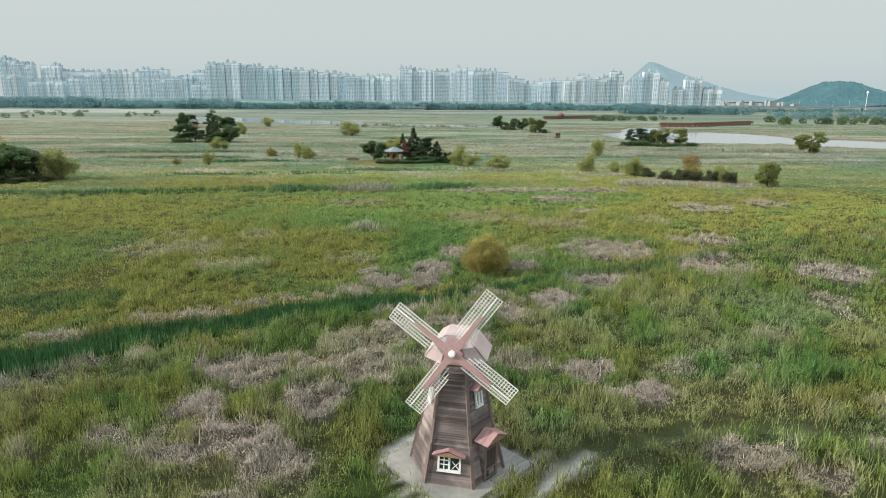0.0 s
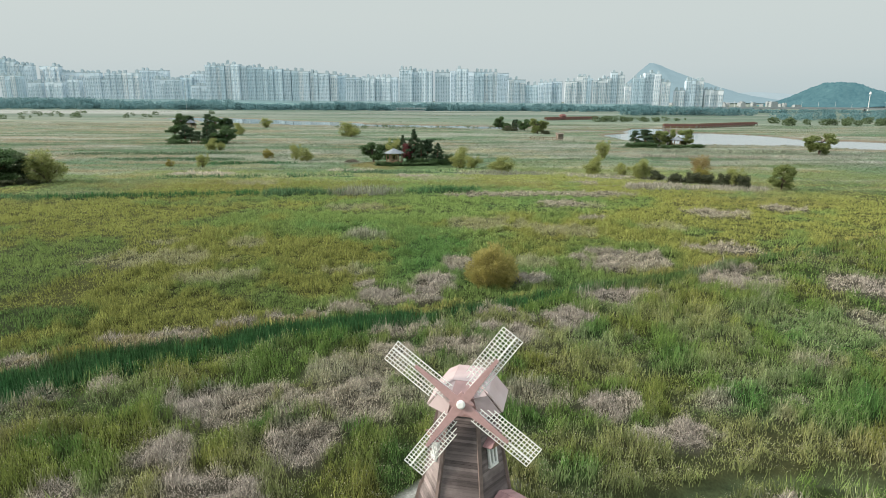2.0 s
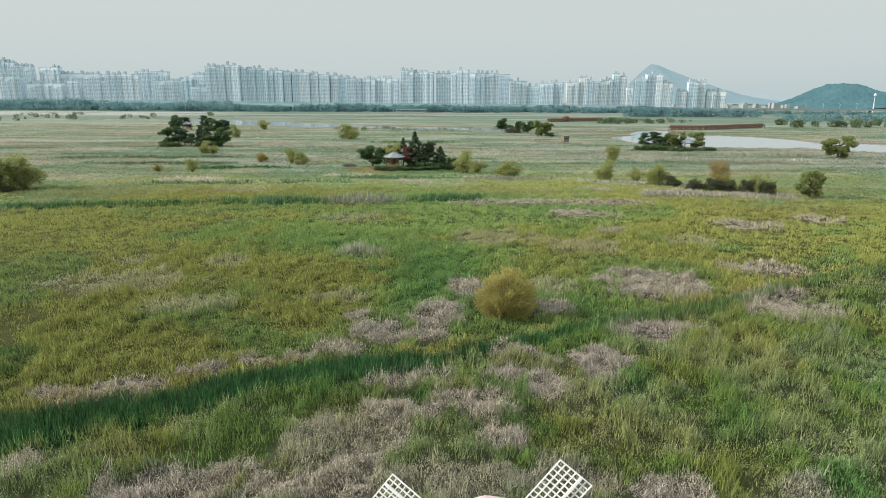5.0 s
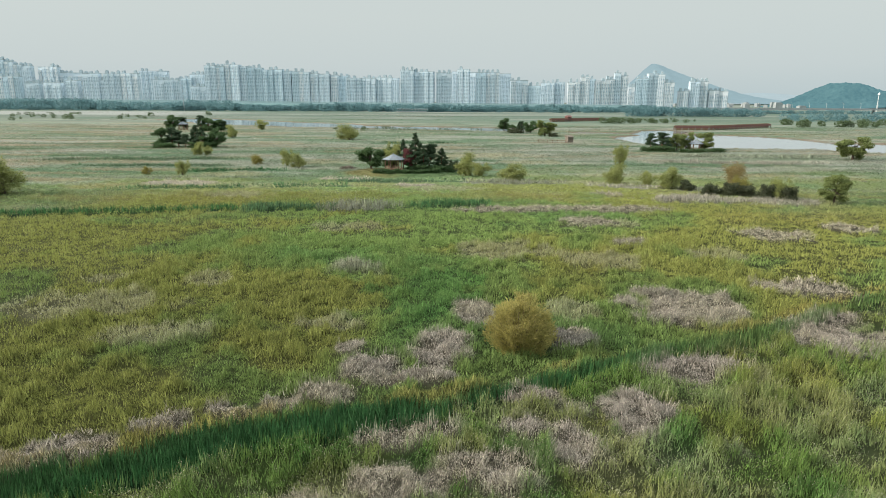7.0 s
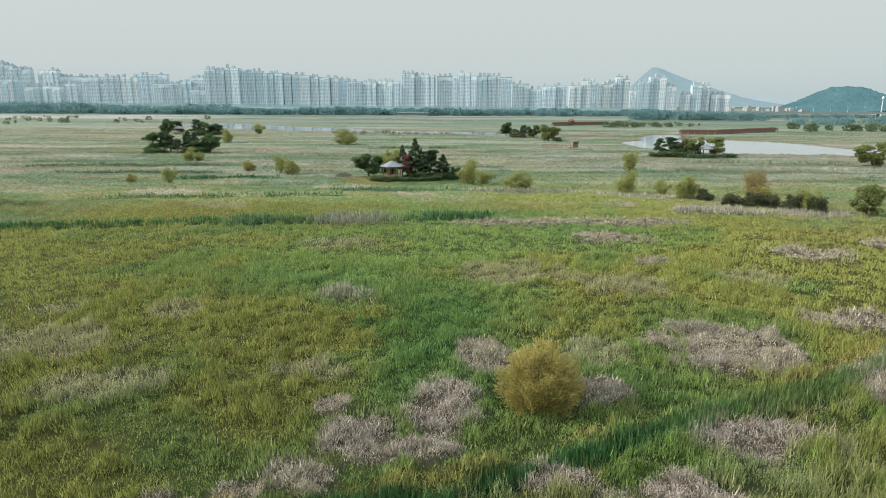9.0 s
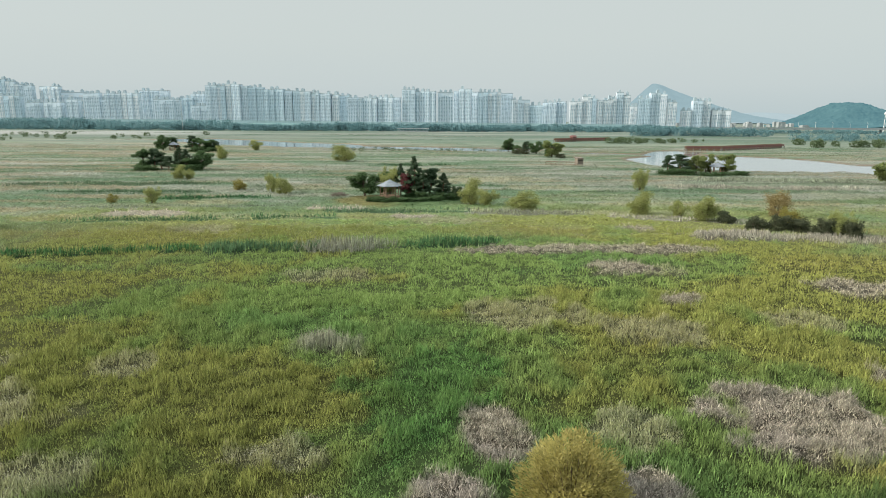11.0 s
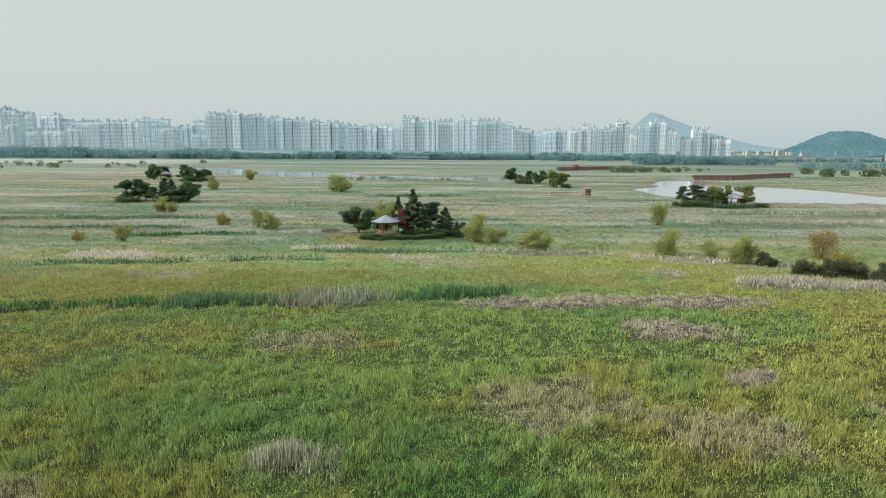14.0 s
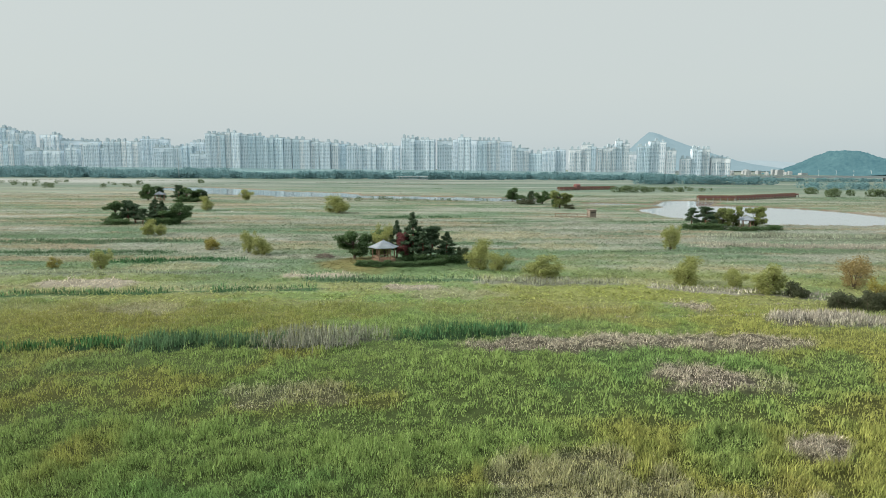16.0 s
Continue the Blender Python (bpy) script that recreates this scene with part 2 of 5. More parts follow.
DRY_NEAR = [(3.7, 51.1, 1.3, 0.9), (9.3, 49.8, 1.8, 1.6), (-2.7, 47.3, 2.0, 1.3), (2.4, 47.4, 1.3, 0.9), (-5.2, 36.2, 2.6, 3.0), (-11.8, 35.4, 3.1, 2.4),
            (-13.6, 30.4, 1.6, 1.5), (-10.9, 27.6, 2.2, 1.8), (-7.0, 31.7, 1.9, 2.0), (-16.9, 27.6, 1.1, 1.5), (-12.6, 25.9, 1.3, 1.1), (-8.4, 25.7, 2.0, 1.6),
            (-19.6, 37.3, 0.9, 0.9), (-20.9, 43.5, 2.7, 1.5), (-27.1, 40.6, 2.3, 0.8), (8.6, 35.5, 2.2, 1.8), (10.8, 32.4, 1.9, 1.3), (14.1, 26.1, 2.2, 1.2),
            (16.4, 24.4, 1.5, 0.9), (20.7, 27.0, 0.8, 0.9), (2.2, 39.5, 1.6, 1.2),
            (-3.6, 46.9, 1.7, 2.2), (0.4, 43.5, 2.0, 1.9), (-1.8, 42.6, 1.0, 1.2), (5.0, 45.4, 1.1, 2.0), (13.5, 54.2, 3.0, 1.8), (3.4, 51.0, 1.6, 0.8), (8.4, 48.7, 1.2, 2.4), (26.5, 60.1, 4.0, 3.3), (-20.1, 44.7, 1.9, 1.6), (-3.6, 43.0, 1.5, 1.5)]
WHITE = [(15.1, 80.4, 4.4, 3.2), (-30.0, 66.0, 7.0, 3.5), (-21.4, 60.0, 4.0, 2.2), (8.9, 64.8, 1.9, 3.0), (13.7, 54.4, 2.6, 2.4), (5.0, 84.4, 5.0, 4.0), (20.8, 100.9, 4.6, 2.4), (28.4, 83.1, 3.5, 2.4), (-22.3, 73.3, 2.4, 1.7),
         (-32.0, 73.3, 2.9, 1.3), (-9.2, 62.2, 2.3, 1.5), (17.6, 39.7, 2.3, 2.6), (28.2, 59.5, 4.0, 4.2), (8.1, 44.6, 3.4, 2.8), (-13.0, 97.9, 4.5, 3.0),
         (-37.5, 125.1, 5.9, 3.0), (-0.7, 134.8, 6.8, 4.0), (10.2, 205.4, 16.8, 10.0), (-47.4, 155.2, 7.4, 4.0), (-33.4, 183.2, 8.0, 5.0), (57.2, 153.7, 4.0, 3.0), (23.0, 185.0, 9.0, 5.0)]
YELLOW = [(15.1, 80.4, 4.6, 3.8), (-9.3, 97.2, 3.4, 2.8), (18.0, 31.5, 7.0, 2.6), (-24.0, 33.0, 6.0, 4.0), (-40.0, 120.0, 16.0, 6.0), (5.0, 126.0, 18.0, 5.0), (-20.0, 125.0, 14.0, 6.0), (50.0, 104.0, 12.0, 7.0), (24.0, 145.0, 8.0, 4.0)]
# bands of standing reed: ends, half width, height, 0 dark green to 1 pale
BANDS = [(-66, 104, -32, 109.6, 0.9, 1.1, 0.0), (-30, 109.8, -18, 111.2, 1.5, 1.25, 0.12), (-20, 111.0, -7.5, 112.8, 1.7, 1.6, 0.6), (-9, 112.6, 6, 115.4, 1.2, 1.15, 0.05), (-62, 131, -20, 137.2, 0.9, 1.0, 0.05),
         (-110, 182, -55, 190, 1.6, 1.0, 0.2), (-60, 160, -38, 163, 1.2, 0.9, 0.0), (-72, 147, -24, 151, 0.6, 0.6, 0.45), (26, 175, 56, 178, 0.6, 0.6, 0.3),
         (-22, 143.5, 3, 144.5, 1.2, 0.9, 0.15), (4, 143.5, 24, 141.5, 1.6, 1.1, 0.6), (-26, 254, 3, 257, 1.4, 1.2, 0.1), (60, 205, 118, 200, 2.0, 1.2, 0.5), (-100, 112, -66, 104, 1.5, 0.9, 0.1),
         (36, 121, 58, 117.5, 2.0, 1.0, 0.85), (28, 139, 52, 131, 1.1, 0.8, 0.8), (52, 186, 100, 184, 2.2, 1.0, 0.75), (-90, 171, -52, 172, 1.4, 0.8, 0.15)]
DITCH_X, DITCH_Y = (-70, -27.8, -18.8, -9.4, -1.3, 9.0, 20.6, 32.3, 46.4, 90), (5, 36.1, 42.6, 47.1, 49.6, 54.9, 59.8, 66.7, 74.3, 98)
PATH_X, PATH_Y = (3.6, 4.8, 6.2, 8.3, 11.0, 13.5, 15.9, 18.3, 21.7, 40), (23.3, 24.7, 26.0, 27.2, 28.3, 29.0, 29.1, 28.7, 27.9, 21)
LUSH = [(-31.1, 48.3, 5.0, 2.6), (-25.7, 36.0, 4.0, 3.0), (9.9, 46.7, 2.7, 2.6), (4.8, 29.3, 1.6, 1.6), (-2.6, 29.5, 0.9, 2.2), (20.0, 36.0, 5.0, 3.0), (27.0, 46.0, 5.0, 4.0), (-2.0, 70.0, 5.0, 7.0)]
MILL, MILL_TURN = (0.28, 25.70), -12.4
MOUND = (-10.5, 158.5, 14.0, 9.5, 0.9)


def blot(x, y, ellipses, ragged=0.62, size=1.7, seed=11):
    best = np.full(np.shape(x), 9.0)
    for cx, cy, rx, ry in ellipses:
        best = np.minimum(best, np.hypot((x - cx) / rx, (y - cy) / ry))
    return 1 - step(best + (fbm(x, y, size, seed) - 0.5) * 2 * ragged, 0.75, 1.15)


def capsule(x, y, x0, y0, x1, y1, r):
    k = np.clip(((x - x0) * (x1 - x0) + (y - y0) * (y1 - y0)) / ((x1 - x0) ** 2 + (y1 - y0) ** 2), 0, 1)
    return np.hypot(x - x0 - k * (x1 - x0), y - y0 - k * (y1 - y0)) - r


def water_dist(x, y):
    """Metres to the shore: below zero in the ponds."""
    d = (np.hypot((x - 118) / 42, (y - 285) / 52) - 1) * 45
    for seg in ((150, 248, 270, 196, 27), (104, 330, 124, 366, 12), (74, 346, 106, 334, 7), (-200, 520, -130, 465, 26), (-150, 470, -80, 425, 30), (-90, 418, 34, 377, 19)):
        d = np.minimum(d, capsule(x, y, *seg))
    return d + (fbm(x, y, 18, 31) - 0.5) * 10


def bare(x, y):
    """The trodden path and the ground round the platform: 1 bare, 0 overgrown."""
    along = np.abs(y - np.interp(x, PATH_X, PATH_Y))
    width = 0.66 - 0.04 * step(x, 5.5, 8.0)
    p = (1 - step(along + (fbm(x, y, 0.8, 41) - 0.5) * 0.5, width * 0.7, width * 1.2)) * step(x, 3.2, 3.8) * (1 - step(x, 17, 24))
    rx, ry = (x - MILL[0]) * 0.733 + (y - MILL[1]) * 0.68, -(x - MILL[0]) * 0.68 + (y - MILL[1]) * 0.733
    side = np.maximum(np.abs(rx), np.abs(ry))
    apron = 1 - step(np.abs(side - 3.05 + (fbm(x, y, 1.2, 43) - 0.5) * 0.5), 0.22, 0.5)
    apron = apron * step(fbm(x, y, 2.4, 44), 0.48, 0.62)
    return np.maximum(p, np.maximum(apron * 0.9, 1 - step(side, 2.5, 2.65)))


def cover(x, y):
    c = {}
    off = y - np.interp(x, DITCH_X, DITCH_Y)
    front = 1 - step(off, -1.5, 1.0)                       # the rough weeds on the mill's side of the ditch
    c["front"] = front
    wide = 1.00 + 0.70 * step(-x, 3, 12) + 1.3 * step(-x, 17, 26) - 0.65 * np.exp(-((x - 2.5) / 3.0) ** 2)
    c["ditch"] = (1 - step(np.abs(off + 0.3) + (fbm(x, y, 1.6, 3) - 0.5) * 2.0, wide * 0.7, wide * 1.15)) * (1 - step(x, 38, 60) * 0.7) * (1 - 0.4 * step(x, 6, 16))
    c["rim"] = (1 - step(np.abs(off - wide - 0.5) + (fbm(x, y, 1.5, 5) - 0.5) * 1.2, 0.4, 0.9)) * step(fbm(x, y, 7, 6), 0.42, 0.55)
    dry = np.maximum(blot(x, y, DRY_FAR), np.maximum(blot(x, y, DRY_NEAR, 0.75), blot(x, y, DRY_BAND, 0.5, 3.0)))
    wild = front * step(fbm(x, y, 4.5, 51) - 0.10 * step(x, 0, 6), 0.60, 0.70) * 0.65
    c["dry"] = np.clip(np.maximum(dry, wild) * (1 - c["ditch"]), 0, 1)
    white = np.maximum(blot(x, y, WHITE, 0.75, 2.0, 13), front * step(fbm(x, y, 4.5, 61), 0.50, 0.62) * 0.75)
    c["white"] = white * (1 - c["ditch"])
    c["yellow"] = np.maximum(blot(x, y, YELLOW, 0.9, 5.0, 17), front * step(fbm(x, y, 6.0, 71), 0.5, 0.65) * 0.8)
    c["reed"], c["reed_h"], c["pale"] = np.zeros(np.shape(x)), np.zeros(np.shape(x)), np.zeros(np.shape(x))
    wobble = fbm(x, y, 4.0, 81) - 0.5
    for x0, y0, x1, y1, w, h, pale in BANDS:
        d = capsule(x, y, x0, y0, x1, y1, 0) + wobble * w * 2.2
        m = 1 - step(d, w * 0.6, w * 1.2)
        sel = m > c["reed"]
        c["reed_h"], c["pale"] = np.where(sel, h, c["reed_h"]), np.where(sel, pale, c["pale"])
        c["reed"] = np.maximum(c["reed"], m)
    tuft = 1 - step(np.hypot((x + 9.8) / 2.5, (y - 77.0) / 1.9) + (fbm(x, y, 1.2, 83) - 0.5) * 1.6, 0.3, 1.3)
    sel = tuft > c["reed"]
    c["reed_h"], c["pale"], c["reed"] = np.where(sel, 1.45 * (0.35 + 0.65 * tuft), c["reed_h"]), np.where(sel, 0.85, c["pale"]), np.maximum(c["reed"], tuft * 0.85)
    c["mound"] = 1 - step(np.hypot((x - MOUND[0]) / MOUND[2], (y - MOUND[1]) / MOUND[3]) + (fbm(x, y, 4, 91) - 0.5) * 0.3, 0.85, 1.05)
    c["far"] = step(y + np.abs(x) * 0.25 + (fbm(x, y, 30, 95) - 0.5) * 60, 105, 190)
    c["bare"] = bare(x, y)
    c["wet"] = water_dist(x, y)
    return c


def rgb(r, g, b):
    return np.array((r, g, b))


def blend(a, b, k):
    return a + (b - a) * np.asarray(k)[..., None]


GREEN, OLIVE, DEEP = rgb(0.158, 0.226, 0.070), rgb(0.200, 0.218, 0.062), rgb(0.104, 0.198, 0.066)
DRYTONE, DRYTAN, WEED, REEDGREEN, REEDPALE = rgb(0.322, 0.288, 0.256), rgb(0.325, 0.298, 0.225), rgb(0.116, 0.190, 0.046), rgb(0.024, 0.088, 0.031), rgb(0.33, 0.30, 0.26)
# STRAW, FARGREEN and PALE carry painted haze: less red, more blue
STRAW, FARGREEN, PALE, MUD = rgb(0.262, 0.280, 0.222), rgb(0.134, 0.202, 0.126), rgb(0.318, 0.334, 0.290), rgb(0.27, 0.285, 0.265)


def tone_of(x, y, c):
    """The colour of what grows at each place."""
    n1, n2, n3 = fbm(x, y, 14, 101), fbm(x, y, 5, 105), fbm(x * 0.35, y, 7, 107)
    col = blend(np.broadcast_to(GREEN, (*np.shape(x), 3)), OLIVE, step(n1 + (n2 - 0.5) * 0.5 + np.minimum(np.abs(x + 2), 40) * 0.011 - 0.10, 0.42, 0.66))
    col = blend(col, DEEP, step(fbm(x, y, 10, 111) + (n2 - 0.5) * 0.6, 0.53, 0.74) * 0.55)
    # on the mill's side: yellow-green weeds, lush green hollows and olive stretches
    weeds = blend(np.broadcast_to(WEED, (*np.shape(x), 3)), rgb(0.156, 0.190, 0.047), step(fbm(x, y, 4.0, 161), 0.44, 0.60))
    weeds = blend(weeds, rgb(0.064, 0.140, 0.034), step(fbm(x, y, 3.2, 165), 0.54, 0.64) * 0.85)
    col = blend(col, weeds, c["front"] * 0.9)
    col = blend(col, rgb(0.19, 0.185, 0.055), c["yellow"] * 0.55)
    col = blend(col, blend(np.broadcast_to(rgb(0.050, 0.125, 0.040), (*np.shape(x), 3)), rgb(0.085, 0.190, 0.055), step(x, -20, 5)), blot(x, y, LUSH, 0.8, 2.2, 19) * 0.7)
    # beyond the near meadow: straw and green strips, paled by painted-in haze towards water
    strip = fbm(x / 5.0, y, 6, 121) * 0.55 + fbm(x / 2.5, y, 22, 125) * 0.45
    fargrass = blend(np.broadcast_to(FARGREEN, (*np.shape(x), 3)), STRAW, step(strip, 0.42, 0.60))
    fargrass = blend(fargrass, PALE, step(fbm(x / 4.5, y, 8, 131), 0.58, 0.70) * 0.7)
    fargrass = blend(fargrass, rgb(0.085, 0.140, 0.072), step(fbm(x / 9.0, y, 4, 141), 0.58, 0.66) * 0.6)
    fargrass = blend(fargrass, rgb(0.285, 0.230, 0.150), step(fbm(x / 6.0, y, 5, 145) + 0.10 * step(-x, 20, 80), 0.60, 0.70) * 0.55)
    # meadow brightened in its colour towards the far side
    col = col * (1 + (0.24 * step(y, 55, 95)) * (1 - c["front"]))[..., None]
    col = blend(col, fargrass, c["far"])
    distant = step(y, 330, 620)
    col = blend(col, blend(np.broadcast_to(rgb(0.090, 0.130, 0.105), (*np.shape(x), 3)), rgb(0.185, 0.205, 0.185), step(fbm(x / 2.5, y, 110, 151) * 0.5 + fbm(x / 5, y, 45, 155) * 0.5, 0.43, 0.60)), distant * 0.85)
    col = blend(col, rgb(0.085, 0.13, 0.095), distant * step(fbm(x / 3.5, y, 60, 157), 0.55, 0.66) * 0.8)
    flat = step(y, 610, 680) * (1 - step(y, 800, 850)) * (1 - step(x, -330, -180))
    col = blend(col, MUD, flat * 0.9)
    col = blend(col, rgb(0.300, 0.292, 0.185), c["white"] * (0.62 - 0.27 * c["front"]))
    col = blend(col, blend(np.broadcast_to(DRYTONE, (*np.shape(x), 3)), DRYTAN, np.maximum(step(n2, 0.45, 0.7) * 0.6, step(y, 58, 80) * 0.7)), c["dry"] * 0.92)
    col = blend(col, rgb(0.27, 0.235, 0.08), c["rim"] * 0.6)
    col = blend(col, REEDGREEN, c["ditch"] * 0.92)
    reed = blend(np.broadcast_to(REEDGREEN * 1.25, (*np.shape(x), 3)), REEDPALE, c["pale"])
    col = blend(col, reed, c["reed"] * 0.92)
    col = blend(col, blend(np.broadcast_to(rgb(0.125, 0.115, 0.045), (*np.shape(x), 3)), rgb(0.060, 0.100, 0.040), step(x + (n2 - 0.5) * 8, -17, -9)), c["mound"] * 0.9)
    col = blend(col, rgb(0.19, 0.145, 0.105), (1 - step(c["wet"], 0, 4)) * 0.85)
    return col


def ground_z(x, y, c):
    z = (fbm(x, y, 6, 201) - 0.5) * 0.45 + (0.10 + 0.25 * c["front"]) * (fbm(x, y, 2.2, 203) - 0.5) + c["dry"] * (fbm(x, y, 1.1, 205) - 0.35) * 0.85
    z = z - c["ditch"] * 0.45
    r = np.clip(np.hypot((x - MOUND[0]) / MOUND[2], (y - MOUND[1]) / MOUND[3]), 0, 1)
    z = z * (1 - step(y, 150, 220) * 0.6) + MOUND[4] * (1 - r * r) ** 1.2
    z = z * (1 - c["bare"]) - (0.05 + 0.38 * step(x, 6.5, 8.5)) * c["bare"]
    return np.where(c["wet"] < 6, z * step(c["wet"], 2, 6) - 0.9 * (1 - step(c["wet"], -2.5, 1.0)) + 0.08, z)


def reach(near, step0, mid, step1, far, count):
    a = np.arange(0, near, step0)
    b = np.arange(near, mid, step1)
    return np.concatenate((a, b, np.geomspace(mid, far, count)))


def build_ground():
    gx = reach(72, 0.72, 300, 3.5, 4900, 34)
    gx = np.concatenate((-gx[:0:-1], gx))
    gy = np.concatenate((np.array((-600, -200, -80, -30, 0, 8)), 14 + reach(132, 0.72, 340, 1.8, 900, 110)[:-1], 14 + np.geomspace(900, 4900, 26)))
    xx, yy = np.meshgrid(gx, gy)
    c = cover(xx, yy)
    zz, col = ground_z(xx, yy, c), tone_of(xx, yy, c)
    col = col * (1 - (0.24 + 0.56 * (1 - step(yy, 95, 150))) * (1 - step(yy, 360, 470)) * (1 - c["mound"]))[..., None]      # colour darkened: litter and soil, plus shade painted in between the tufts
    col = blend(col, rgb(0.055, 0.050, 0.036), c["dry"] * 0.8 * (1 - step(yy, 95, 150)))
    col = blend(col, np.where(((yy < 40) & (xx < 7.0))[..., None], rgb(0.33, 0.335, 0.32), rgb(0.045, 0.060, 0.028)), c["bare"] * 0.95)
    nx, ny = len(gx), len(gy)
    me = bpy.data.meshes.new("ground")
    me.vertices.add(nx * ny)
    me.vertices.foreach_set("co", np.stack((xx, yy, zz), -1).astype(np.float32).ravel())
    idx = np.arange(nx * ny).reshape(ny, nx)
    quads = np.stack((idx[:-1, :-1], idx[:-1, 1:], idx[1:, 1:], idx[1:, :-1]), -1).reshape(-1, 4)
    me.loops.add(quads.size)
    me.loops.foreach_set("vertex_index", quads.astype(np.int32).ravel())
    me.polygons.add(len(quads))
    me.polygons.foreach_set("loop_start", np.arange(0, quads.size, 4, dtype=np.int32))
    me.polygons.foreach_set("use_smooth", np.ones(len(quads), dtype=bool))
    me.update(calc_edges=True)
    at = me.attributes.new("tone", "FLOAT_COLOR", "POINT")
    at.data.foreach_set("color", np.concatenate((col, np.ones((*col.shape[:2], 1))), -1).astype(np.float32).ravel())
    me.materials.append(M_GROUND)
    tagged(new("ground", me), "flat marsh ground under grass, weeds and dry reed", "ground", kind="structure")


build_ground()


def floor_z(x, y):
    a, b = np.array([float(x)]), np.array([float(y)])
    return float(ground_z(a, b, cover(a, b))[0])


def sow(count, zone, seed):
    """Random places in (x0, x1, y0, y1), inside the wedge of land that the camera overlooks."""
    r = np.random.default_rng(seed)
    x, y = r.uniform(zone[0], zone[1], count), r.uniform(zone[2], zone[3], count)
    keep = np.abs(x) < (y + 2) * 0.82 + 3
    return x[keep], y[keep], r


def blades(x, y, z, h, w, lean, drift, col, r, lift=0.0, swing=(0.55, 1.5)):
    """One triangle a blade: foot width w, height h, bent over by lean in any direction and by drift downwind."""
    n = len(x)
    a, b = r.uniform(0, math.tau, n), r.uniform(0, math.tau, n)
    lean = lean * r.uniform(0.2, 1.0, n)
    up = r.uniform(0, 1, n) ** 0.7 * lift * h                       # leaves spring from all up the stem
    h = h - up * 0.75
    foot = np.stack((x + drift * 0.5 * (up > 0), y, z + up), -1)
    side = np.stack((np.cos(a), np.sin(a), np.zeros(n)), -1) * (w / 2)[:, None]
    tip = foot + np.stack((np.cos(b) * lean + drift, np.sin(b) * lean - drift * 0.3, h), -1)
    return np.stack((foot - side, foot + side, tip), 1), col * r.uniform(*swing, (n, 1))


def dots(x, y, z, size, col, r):
    """Small flower heads and seed heads: a tilted triangle each."""
    n = len(x)
    a, tilt = r.uniform(0, math.tau, n), r.uniform(-0.6, 0.6, (n, 2))
    pts = []
    for k in range(3):
        px, py = np.cos(a + k * math.tau / 3) * size, np.sin(a + k * math.tau / 3) * size
        pts.append(np.stack((x + px, y + py, z + px * tilt[:, 0] + py * tilt[:, 1]), -1))
    return np.stack(pts, 1), col * r.uniform(0.75, 1.2, (n, 1))


